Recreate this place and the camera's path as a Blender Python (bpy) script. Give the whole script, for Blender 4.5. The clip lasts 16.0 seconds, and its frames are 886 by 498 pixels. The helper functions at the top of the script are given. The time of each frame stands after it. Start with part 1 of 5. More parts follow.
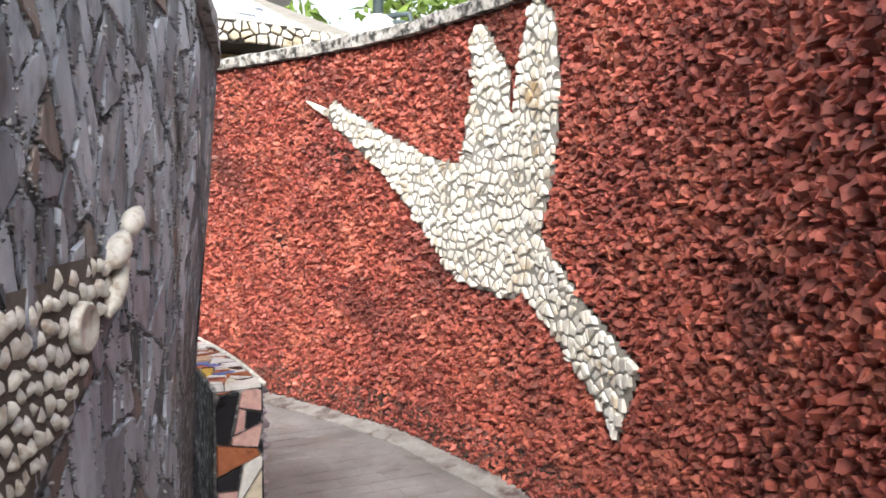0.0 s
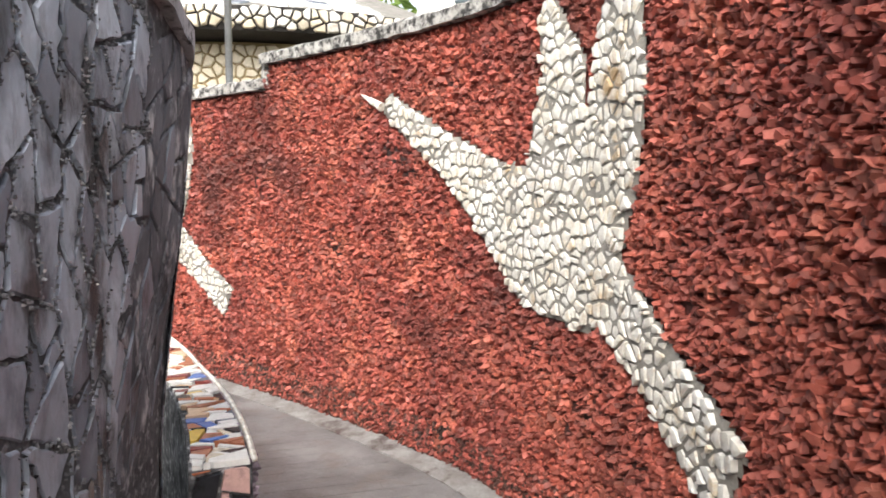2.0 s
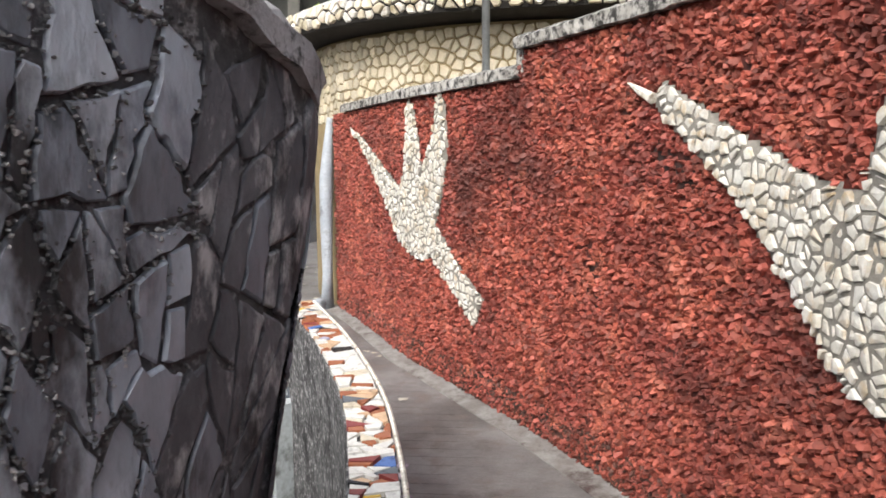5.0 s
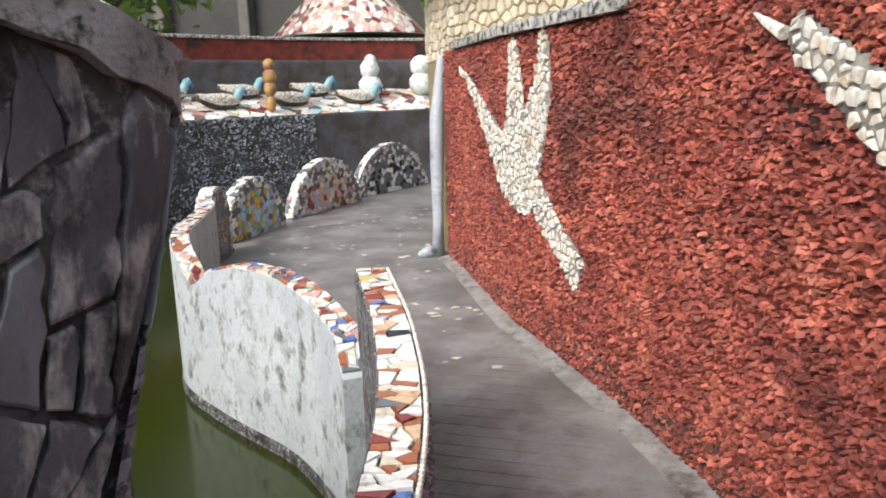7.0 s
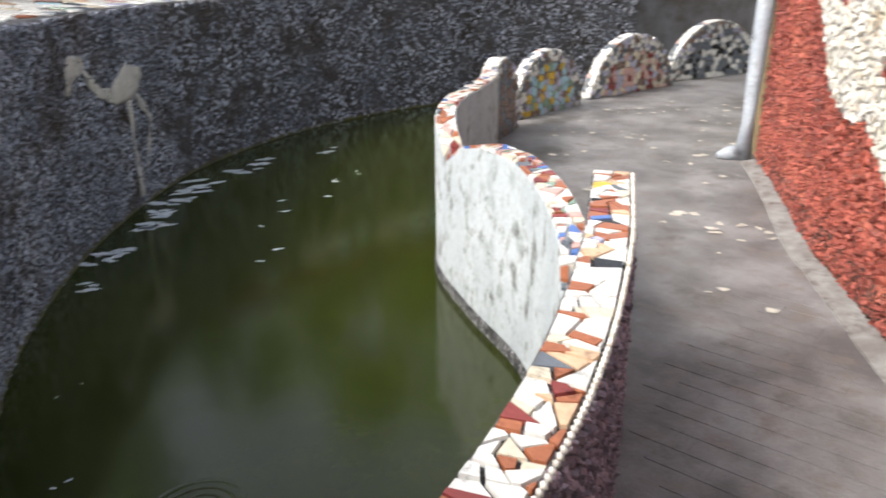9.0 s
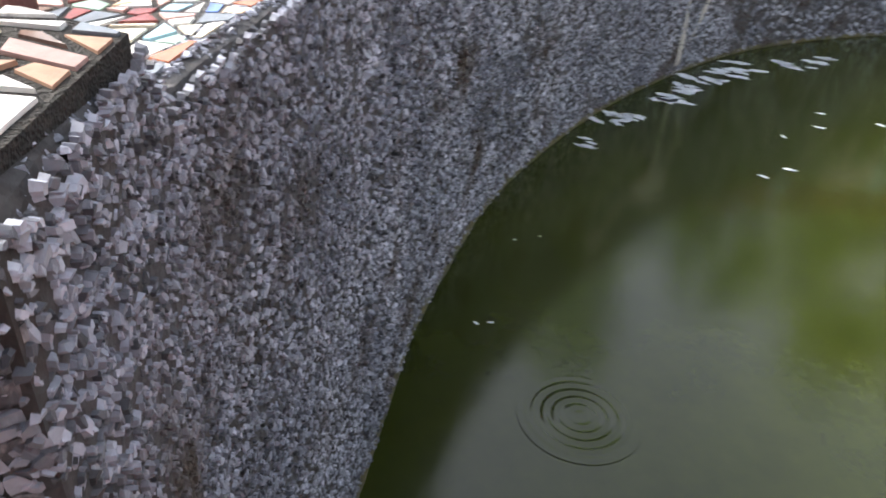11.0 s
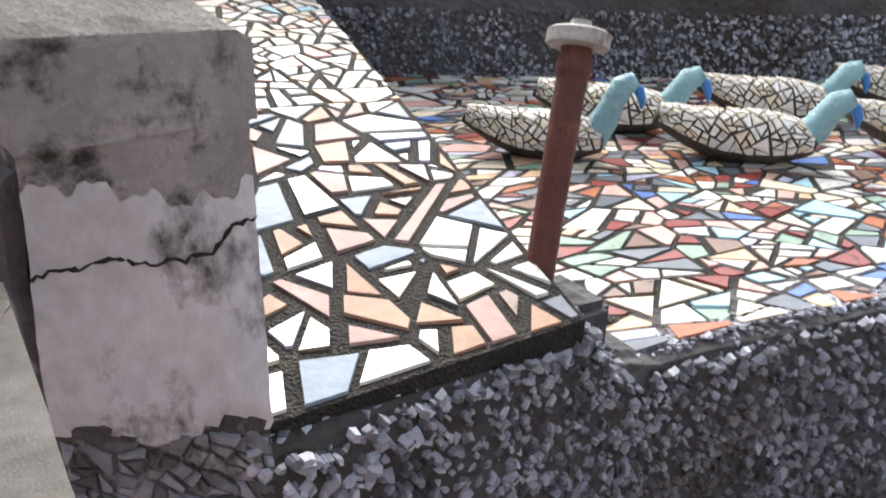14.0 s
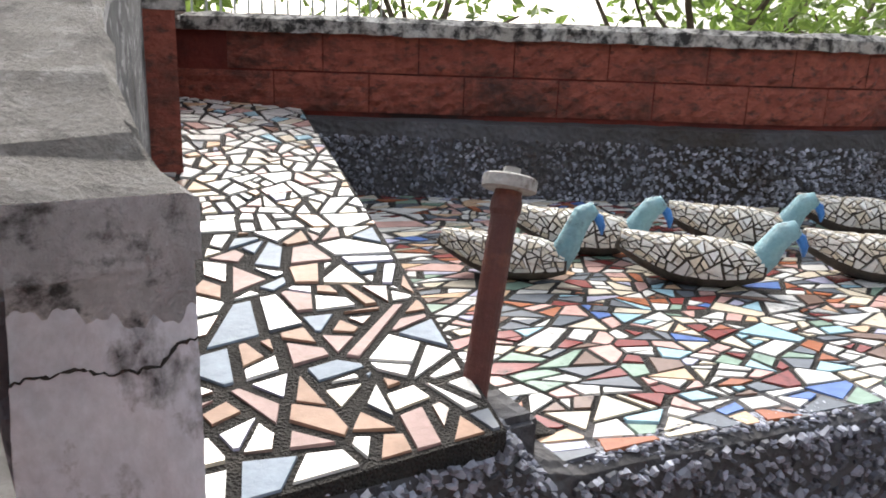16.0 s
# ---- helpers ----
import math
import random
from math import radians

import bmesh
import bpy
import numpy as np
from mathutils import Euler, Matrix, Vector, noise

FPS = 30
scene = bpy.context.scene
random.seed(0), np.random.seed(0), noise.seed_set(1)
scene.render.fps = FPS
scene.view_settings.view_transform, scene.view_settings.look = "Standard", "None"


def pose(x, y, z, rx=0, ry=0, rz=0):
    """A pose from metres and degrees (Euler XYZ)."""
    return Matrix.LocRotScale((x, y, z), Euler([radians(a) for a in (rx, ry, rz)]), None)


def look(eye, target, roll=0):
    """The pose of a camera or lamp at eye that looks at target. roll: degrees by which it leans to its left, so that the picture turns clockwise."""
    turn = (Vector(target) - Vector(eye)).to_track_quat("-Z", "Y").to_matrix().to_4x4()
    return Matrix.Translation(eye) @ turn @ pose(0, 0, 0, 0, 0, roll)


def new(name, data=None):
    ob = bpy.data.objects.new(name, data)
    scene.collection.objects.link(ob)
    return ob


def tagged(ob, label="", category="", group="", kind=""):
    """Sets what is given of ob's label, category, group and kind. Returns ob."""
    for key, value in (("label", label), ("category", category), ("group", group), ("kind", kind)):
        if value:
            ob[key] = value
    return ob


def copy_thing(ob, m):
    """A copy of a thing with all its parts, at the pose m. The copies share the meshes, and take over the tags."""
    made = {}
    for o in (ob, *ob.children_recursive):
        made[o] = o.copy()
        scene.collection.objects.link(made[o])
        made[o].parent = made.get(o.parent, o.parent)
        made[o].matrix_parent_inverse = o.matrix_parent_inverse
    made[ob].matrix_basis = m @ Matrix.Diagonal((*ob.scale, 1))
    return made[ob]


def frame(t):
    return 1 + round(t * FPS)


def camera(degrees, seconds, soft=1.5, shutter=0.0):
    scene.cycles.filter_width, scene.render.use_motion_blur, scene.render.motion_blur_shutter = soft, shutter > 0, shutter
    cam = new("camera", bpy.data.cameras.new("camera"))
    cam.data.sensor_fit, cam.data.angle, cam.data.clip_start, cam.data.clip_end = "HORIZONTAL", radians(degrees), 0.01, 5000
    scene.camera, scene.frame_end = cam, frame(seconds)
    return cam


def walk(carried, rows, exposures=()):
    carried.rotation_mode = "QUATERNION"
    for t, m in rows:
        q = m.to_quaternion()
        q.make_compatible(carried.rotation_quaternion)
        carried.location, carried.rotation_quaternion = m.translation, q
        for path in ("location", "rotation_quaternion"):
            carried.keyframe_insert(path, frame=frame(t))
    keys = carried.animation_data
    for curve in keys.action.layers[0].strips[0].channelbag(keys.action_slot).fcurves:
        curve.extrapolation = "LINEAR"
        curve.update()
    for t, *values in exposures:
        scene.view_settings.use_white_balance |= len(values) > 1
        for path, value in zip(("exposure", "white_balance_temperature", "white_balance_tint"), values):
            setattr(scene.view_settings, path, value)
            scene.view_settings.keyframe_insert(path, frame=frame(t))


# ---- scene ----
cam = camera(61.2, 16.0, soft=1.7, shutter=0.3)
PATH = [
    (0, (-0.472, -1.565, 1.266), (0.357, 0.25, 1.129), 0.4),
    (0.5, (-0.423, -1.467, 1.271), (0.389, 0.356, 1.131), 0.2),
    (1, (-0.325, -1.341, 1.277), (0.41, 0.514, 1.127), 0.2),
    (1.5, (-0.216, -1.23, 1.338), (0.456, 0.647, 1.181), 0.2),
    (2, (-0.132, -1.13, 1.356), (0.457, 0.773, 1.184), 0.1),
    (2.5, (-0.088, -0.965, 1.379), (0.4, 0.966, 1.197), 0.6),
    (3, (-0.037, -0.806, 1.465), (0.365, 1.143, 1.266), 0.9),
    (3.5, (0.034, -0.691, 1.483), (0.186, 1.292, 1.267), 0.4),
    (4, (0.081, -0.619, 1.528), (0.026, 1.367, 1.302), -0.2),
    (4.2, (0.095, -0.592, 1.528), (-0.004, 1.393, 1.297), -0.3),
    (6.3, (0.215, -0.104, 1.596), (-0.066, 1.846, 1.249), -1.1),
    (6.5, (0.258, -0.048, 1.612), (-0.119, 1.88, 1.239), -1.4),
    (7, (0.325, 0.024, 1.612), (-0.206, 1.905, 1.189), -1.6),
    (7.5, (0.362, 0.186, 1.571), (-0.264, 2.017, 1.067), -0.3),
    (8, (0.372, 0.382, 1.563), (-0.306, 2.166, 0.964), 0.3),
    (8.5, (0.365, 0.537, 1.546), (-0.534, 2.186, 0.859), -0.5),
    (9, (0.367, 0.66, 1.543), (-0.842, 2.083, 0.828), -0.5),
    (9.5, (0.368, 0.774, 1.522), (-1.101, 1.875, 0.728), -0.6),
    (9.7, (0.365, 0.804, 1.517), (-1.163, 1.8, 0.698), -1.1),
    (11.8, (-0.057, 1.011, 1.604), (-1.64, 0.754, 0.409), 5.0),
    (12, (-0.052, 1.031, 1.615), (-1.596, 0.623, 0.411), 4.1),
    (12.5, (-0.052, 1.082, 1.64), (-1.509, 0.36, 0.475), 2.9),
    (13, (-0.077, 1.107, 1.65), (-1.475, 0.15, 0.588), 3.0),
    (13.5, (-0.112, 1.136, 1.672), (-1.406, -0.068, 0.736), 2.8),
    (14, (-0.12, 1.179, 1.699), (-1.282, -0.248, 0.917), 1.3),
    (14.5, (-0.117, 1.232, 1.724), (-1.237, -0.294, 1.08), 1.9),
    (15, (-0.115, 1.265, 1.739), (-1.23, -0.295, 1.171), 2.0),
    (15.5, (-0.116, 1.288, 1.748), (-1.245, -0.275, 1.215), 1.6),
    (16, (-0.12, 1.308, 1.751), (-1.312, -0.217, 1.245), 2.0),
]
walk(cam, [(t, look(e, g, r)) for t, e, g, r in PATH], [(0, 1.5), (1.5, 1.38), (3, 1.05), (4, 0.86), (7, 0.75), (8.5, 0.95), (9.7, 1.3), (11.8, 2.25), (12.8, 2.3), (14, 1.42), (16, 1.2)])

# ---- light: hazy late-day sky with a low soft sun behind the trees ----
world = bpy.data.worlds.new("world")
scene.world = world
world.use_nodes = True
wn, wl = world.node_tree.nodes, world.node_tree.links
sky = wn.new("ShaderNodeTexSky")
sky.sky_type, sky.sun_disc = "NISHITA", False
sky.sun_elevation, sky.sun_rotation = radians(38), radians(200)
sky.dust_density, sky.air_density = 4.0, 1.0
haze = wn.new("ShaderNodeHueSaturation")
haze.inputs["Saturation"].default_value = 0.35
wl.new(sky.outputs[0], haze.inputs["Color"])
wl.new(haze.outputs[0], wn["Background"].inputs[0])
wn["Background"].inputs[1].default_value = 0.15
sun = new("sun", bpy.data.lights.new("sun", "SUN"))
sun.data.energy, sun.data.angle, sun.data.color = 1.4, radians(25), (1.0, 0.94, 0.85)
sun.matrix_world = look((-3.0, -5.2, 5.6), (0, 0, 0))

# ---- materials ----
def material(name, colors, rough=0.7, scale=8.0, bump=0.3, bump_scale=60.0, dirt=0.0, dirt_color=(0.03, 0.028, 0.025), dirt_scale=3.0, island=0.0, metal=0.0, stretch=(1, 1, 1), spec=0.5, vor=0.0):
    """A procedural surface: two tones in patches, fine grain relief, stains, and a tint of its own for every loose piece."""
    m = bpy.data.materials.new(name)
    m.use_nodes = True
    n, l = m.node_tree.nodes, m.node_tree.links
    p = n["Principled BSDF"]
    tc = n.new("ShaderNodeTexCoord")
    mp = n.new("ShaderNodeMapping")
    mp.inputs["Scale"].default_value = stretch
    l.new(tc.outputs["Object"], mp.inputs[0])
    def tex(sc, detail=6):
        t = n.new("ShaderNodeTexNoise")
        t.inputs["Scale"].default_value, t.inputs["Detail"].default_value, t.inputs["Roughness"].default_value = sc, detail, 0.65
        l.new(mp.outputs[0], t.inputs["Vector"])
        return t
    def mix(fac, a, b, kind="MIX"):
        x = n.new("ShaderNodeMix")
        x.data_type, x.blend_type = "RGBA", kind
        for s, v in ((x.inputs[0], fac), (x.inputs[6], a), (x.inputs[7], b)):
            if isinstance(v, (tuple, float, int)):
                s.default_value = v if not isinstance(v, tuple) else (*v, 1)
            else:
                l.new(v, s)
        return x.outputs[2]
    def ramp(src, lo, hi):
        r = n.new("ShaderNodeMapRange")
        r.inputs[1].default_value, r.inputs[2].default_value = lo, hi
        l.new(src, r.inputs[0])
        return r.outputs[0]
    big, fine = tex(scale), tex(bump_scale, 8)
    col = mix(ramp(big.outputs[0], 0.38, 0.62), colors[0], colors[1])
    if len(colors) > 2:
        col = mix(ramp(tex(scale * 2.7).outputs[0], 0.52, 0.66), col, colors[2])
    geo = n.new("ShaderNodeNewGeometry")
    if island:
        r = n.new("ShaderNodeMapRange")
        r.inputs[3].default_value, r.inputs[4].default_value = 1 - island, 1 + island
        l.new(geo.outputs["Random Per Island"], r.inputs[0])
        hs = n.new("ShaderNodeHueSaturation")
        l.new(r.outputs[0], hs.inputs["Value"])
        l.new(col, hs.inputs["Color"])
        col = hs.outputs[0]
    if dirt:
        d = tex(dirt_scale, 10)
        col = mix(ramp(d.outputs[0], 0.62 - 0.3 * dirt, 0.72 - 0.22 * dirt), col, dirt_color)
    grain = mix(ramp(fine.outputs[0], 0.3, 0.7), (0.82, 0.82, 0.82), (1.1, 1.1, 1.1))
    col = mix(1.0, col, grain, "MULTIPLY")
    l.new(col, p.inputs["Base Color"])
    rr = n.new("ShaderNodeMapRange")
    rr.inputs[3].default_value, rr.inputs[4].default_value = max(rough - 0.12, 0.02), min(rough + 0.12, 1)
    l.new(big.outputs[0], rr.inputs[0])
    l.new(rr.outputs[0], p.inputs["Roughness"])
    p.inputs["Metallic"].default_value, p.inputs["Specular IOR Level"].default_value = metal, spec
    if bump:
        b = n.new("ShaderNodeBump")
        b.inputs["Strength"].default_value, b.inputs["Distance"].default_value = bump, 0.01
        h = fine.outputs[0]
        if vor:
            v = n.new("ShaderNodeTexVoronoi")
            v.inputs["Scale"].default_value = vor
            l.new(tc.outputs["Object"], v.inputs["Vector"])
            a = n.new("ShaderNodeMath")
            l.new(v.outputs["Distance"], a.inputs[0])
            l.new(h, a.inputs[1])
            h = a.outputs[0]
        l.new(h, b.inputs["Height"])
        l.new(b.outputs[0], p.inputs["Normal"])
    return m


RED_CHIP = material("red_chip", [(0.35, 0.09, 0.063), (0.265, 0.064, 0.05), (0.43, 0.13, 0.086)], 0.55, 1.6, 0.5, 90, 0.26, (0.12, 0.036, 0.03), 0.9, island=0.55)
RED_BASE = material("red_base", [(0.2, 0.032, 0.02), (0.12, 0.022, 0.017)], 0.85, 5, 0.6, 70, 0.4, (0.03, 0.016, 0.014))
RED_BLOCK = material("red_block", [(0.36, 0.1, 0.065), (0.25, 0.065, 0.045), (0.12, 0.045, 0.036)], 0.75, 9, 1.0, 55, 0.34, (0.07, 0.03, 0.024), 2.2, vor=26, stretch=(1, 1, 1.8))
CONCRETE = material("weathered_concrete", [(0.42, 0.4, 0.37), (0.58, 0.57, 0.55)], 0.9, 9, 0.8, 120, 0.62, (0.035, 0.034, 0.033), 22)
TOP_CONCRETE = material("grey_concrete", [(0.2, 0.185, 0.17), (0.27, 0.255, 0.24), (0.36, 0.345, 0.33)], 0.95, 9, 1.0, 170, 0.3, (0.11, 0.1, 0.095), 12)
GRIMY = material("grimy_concrete", [(0.42, 0.41, 0.42), (0.62, 0.61, 0.63)], 0.92, 10, 1.0, 130, 0.3, (0.07, 0.067, 0.065), 26)
PLASTER = material("whitewash", [(0.46, 0.51, 0.54), (0.58, 0.63, 0.65), (0.37, 0.41, 0.42)], 0.8, 4, 0.4, 60, 0.3, (0.16, 0.165, 0.16), 8, stretch=(1, 1, 0.75))
END_PLASTER = material("end_plaster", [(0.57, 0.6, 0.67), (0.67, 0.7, 0.77)], 0.75, 6, 0.35, 80, 0.26, (0.04, 0.037, 0.035), 13, stretch=(1, 1, 0.6))
PATH_GREY = material("path_concrete", [(0.14, 0.134, 0.134), (0.3, 0.292, 0.294), (0.21, 0.185, 0.17)], 0.42, 2.2, 0.35, 80, 0.25, (0.1, 0.09, 0.08), 1.4)
SLATE = material("slate", [(0.36, 0.4, 0.47), (0.52, 0.56, 0.63), (0.23, 0.255, 0.31)], 0.36, 6, 0.9, 34, 0.32, (0.06, 0.06, 0.066), 7, island=0.5, stretch=(1, 1, 0.45))
SLATE_DARK = material("dark_slate", [(0.18, 0.2, 0.24), (0.27, 0.295, 0.35), (0.11, 0.12, 0.14)], 0.42, 7, 0.9, 34, 0.4, (0.035, 0.035, 0.04), 6, island=0.4, stretch=(1, 1, 0.4))
SLATE_BROWN = material("brown_slate", [(0.2, 0.16, 0.15), (0.27, 0.22, 0.2), (0.14, 0.11, 0.12)], 0.5, 7, 0.9, 34, 0.35, (0.05, 0.045, 0.045), 6, island=0.3, stretch=(1, 1, 0.4))
MILDEW = material("mildewed_slate", [(0.1, 0.1, 0.115), (0.2, 0.2, 0.225), (0.6, 0.59, 0.61)], 0.75, 6.5, 1.0, 70, 0.22, (0.035, 0.034, 0.038), 9, stretch=(1, 1, 0.55))
CRUMB = material("mortar_crumb", [(0.08, 0.08, 0.085), (0.26, 0.26, 0.275), (0.5, 0.49, 0.49)], 0.9, 7, 0.5, 90, island=0.5)
MORTAR_DARK = material("dark_mortar", [(0.08, 0.08, 0.088), (0.17, 0.17, 0.18), (0.42, 0.42, 0.43)], 0.9, 16, 1.0, 90, 0.3, (0.03, 0.03, 0.03), 8)
MOSSY = material("mossy_plaster", [(0.05, 0.05, 0.055), (0.16, 0.16, 0.165), (0.55, 0.54, 0.55)], 0.9, 15, 1.0, 80, 0.4, (0.02, 0.02, 0.022), 8)
DARK_CHIP = material("dark_chip", [(0.185, 0.2, 0.25), (0.37, 0.385, 0.45)], 0.5, 2.0, 0.4, 90, 0.36, (0.075, 0.058, 0.047), 2.6, island=0.85)
DARK_BASE = material("dark_pebbledash", [(0.1, 0.1, 0.112), (0.06, 0.056, 0.056)], 0.8, 2.0, 1.0, 40, 0.35, (0.045, 0.036, 0.03), 1.5, vor=45)
PURPLE_CHIP = material("purple_chip", [(0.24, 0.19, 0.23), (0.38, 0.31, 0.36)], 0.5, 6, 0.3, 90, island=0.6)
HAND_STONE = material("cream_pebble", [(0.66, 0.63, 0.56), (0.72, 0.71, 0.68), (0.6, 0.5, 0.37)], 0.4, 5, 0.25, 60, 0.14, (0.42, 0.3, 0.17), 4, island=0.16)
GROUT_GREY = material("grout", [(0.2, 0.19, 0.17), (0.32, 0.3, 0.27)], 0.9, 12, 0.6, 110)
GROUT_BLACK = material("black_grout", [(0.03, 0.027, 0.025), (0.05, 0.045, 0.04)], 0.95, 14, 1.0, 160, 0.15, (0.085, 0.075, 0.065), 12, vor=260)
SHELL = material("shell", [(0.72, 0.69, 0.62), (0.82, 0.8, 0.75), (0.5, 0.42, 0.33)], 0.3, 14, 0.15, 60, island=0.15)
WATER = material("pond_water", [(0.034, 0.042, 0.006), (0.022, 0.03, 0.004)], 0.07, 0.5, 0.16, 5.0, spec=0.5)
FOAM = material("foam", [(0.5, 0.55, 0.62), (0.7, 0.74, 0.8)], 0.6, 12, 0.3, 60)
RUST = material("rusty_paint", [(0.13, 0.035, 0.026), (0.09, 0.03, 0.025)], 0.55, 9, 0.4, 70, 0.25, (0.2, 0.07, 0.04), 12)
STEEL = material("galvanised_steel", [(0.4, 0.42, 0.43), (0.5, 0.52, 0.53)], 0.45, 9, 0.2, 60, metal=0.6)
DISC_GREY = material("weathered_disc", [(0.36, 0.35, 0.33), (0.48, 0.47, 0.45)], 0.7, 16, 0.4, 90, 0.3, (0.12, 0.09, 0.07), 25)
BLUE_NECK = material("pale_blue_paint", [(0.2, 0.4, 0.46), (0.27, 0.48, 0.53)], 0.5, 18, 0.7, 50, 0.2, (0.1, 0.14, 0.15), 14)
BLUE_BEAK = material("bright_blue_paint", [(0.03, 0.17, 0.5), (0.04, 0.22, 0.6)], 0.4, 14, 0.3, 60)
STATUE_GREY = material("blue_grey_paint", [(0.36, 0.4, 0.46), (0.45, 0.49, 0.54)], 0.6, 6, 0.4, 40, 0.2, (0.15, 0.16, 0.18))
STATUE_WHITE = material("white_stone_figure", [(0.62, 0.68, 0.66), (0.75, 0.78, 0.75)], 0.6, 10, 0.8, 40, 0.25, (0.3, 0.32, 0.3), 9)
BARK = material("bark", [(0.09, 0.065, 0.045), (0.15, 0.11, 0.08)], 0.9, 10, 0.8, 40)
LEAF = material("leaf", [(0.13, 0.22, 0.04), (0.24, 0.34, 0.08)], 0.5, 0.6, 0.1, 20, island=0.5)
def let_light(m, share=0.5):
    """Thin leaves pass part of the light through."""
    n, l = m.node_tree.nodes, m.node_tree.links
    p = n["Principled BSDF"]
    tr, mx = n.new("ShaderNodeBsdfTranslucent"), n.new("ShaderNodeMixShader")
    mx.inputs[0].default_value = share
    l.new(p.inputs["Base Color"].links[0].from_socket, tr.inputs["Color"])
    l.new(p.outputs[0], mx.inputs[1])
    l.new(tr.outputs[0], mx.inputs[2])
    l.new(mx.outputs[0], n["Material Output"].inputs["Surface"])

let_light(LEAF)
# near-black: shade of the far hall and the hut's wall is put into the colour
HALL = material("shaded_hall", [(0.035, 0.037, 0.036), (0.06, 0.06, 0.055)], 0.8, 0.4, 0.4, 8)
GREEN_PANEL = material("green_panel", [(0.03, 0.1, 0.06), (0.04, 0.13, 0.075)], 0.6, 3, 0.2, 30)
DRY_LEAF = material("dry_petal", [(0.5, 0.47, 0.4), (0.62, 0.58, 0.52)], 0.7, 9, 0.2, 50, island=0.25)
GROUND = material("earth", [(0.09, 0.075, 0.05), (0.13, 0.11, 0.075)], 0.95, 0.6, 0.5, 9)

def tile(name, c, rough=0.22):
    return material("tile_" + name, [c, tuple(v * 0.88 for v in c)], rough, 6, 0.06, 50, 0.13, tuple(v * 0.45 for v in c), 18, island=0.14)

TILES = {k: tile(k, c) for k, c in dict(white=(0.84, 0.83, 0.8), cream=(0.76, 0.68, 0.54), peach=(0.72, 0.5, 0.33), pink=(0.66, 0.42, 0.38), terracotta=(0.42, 0.15, 0.075), maroon=(0.27, 0.06, 0.055),
         black=(0.02, 0.02, 0.024), slate=(0.16, 0.18, 0.21), green=(0.28, 0.4, 0.32), blue=(0.12, 0.22, 0.55), sky=(0.42, 0.66, 0.78), orange=(0.6, 0.25, 0.06), yellow=(0.75, 0.5, 0.07), brown=(0.24, 0.16, 0.13), lilac=(0.5, 0.5, 0.66)).items()}

# ---- building helpers ----
rng = np.random.default_rng(7)

def part(name, bm, mat, parent=None, label="", smooth=False):
    """Links a bmesh as one mesh object, under a thing where one is given."""
    me = bpy.data.meshes.new(name)
    bm.to_mesh(me)
    bm.free()
    for q in mat if isinstance(mat, (list, tuple)) else [mat]:
        me.materials.append(q)
    if smooth:
        me.polygons.foreach_set("use_smooth", [True] * len(me.polygons))
    ob = new(name, me)
    if parent:
        ob.parent = parent
    if label:
        tagged(ob, label)
    return ob

def raw(name, verts, faces, mat, parent=None, mats=None, label="", smooth=False):
    me = bpy.data.meshes.new(name)
    me.from_pydata([tuple(v) for v in verts], [], faces)
    for q in mat if isinstance(mat, (list, tuple)) else [mat]:
        me.materials.append(q)
    if mats is not None:
        me.polygons.foreach_set("material_index", mats)
    if smooth:
        me.polygons.foreach_set("use_smooth", [True] * len(faces))
    me.update()
    ob = new(name, me)
    if parent:
        ob.parent = parent
    if label:
        tagged(ob, label)
    return ob

def empty(name, at, label="", category="", group="", kind=""):
    ob = new(name)
    ob.location = at
    return tagged(ob, label, category, group, kind)

class Line:
    """A smooth plan curve with a length along it."""
    def __init__(self, pts, n=24):
        p = np.array(pts, float)
        q = np.vstack([2 * p[0] - p[1], p, 2 * p[-1] - p[-2]])
        u = np.linspace(0, 1, n, endpoint=False)[:, None]
        out = [0.5 * (2 * b + (c - a) * u + (2 * a - 5 * b + 4 * c - d) * u ** 2 + (3 * b - a - 3 * c + d) * u ** 3) for a, b, c, d in zip(q, q[1:], q[2:], q[3:])]
        self.p = np.vstack(out + [p[-1:]])
        self.s = np.r_[0, np.cumsum(np.hypot(*np.diff(self.p, axis=0).T))]
        self.length = self.s[-1]
        d = np.gradient(self.p, self.s, axis=0)
        self.t = d / np.linalg.norm(d, axis=1)[:, None]
    def at(self, s, off=0.0):
        """The plan point at s, moved by off to the right of the way along."""
        s = np.asarray(s, float)
        x, y, tx, ty = (np.interp(s, self.s, c) for c in (*self.p.T, *self.t.T))
        over = np.where(s > self.length, s - self.length, np.where(s < 0, s, 0.0))
        return np.stack([x + tx * over + ty * off, y + ty * over - tx * off], -1)
    def dist_to(self, x, y):
        k = np.argmin((self.p[:, 0] - x) ** 2 + (self.p[:, 1] - y) ** 2)
        return self.s[k]

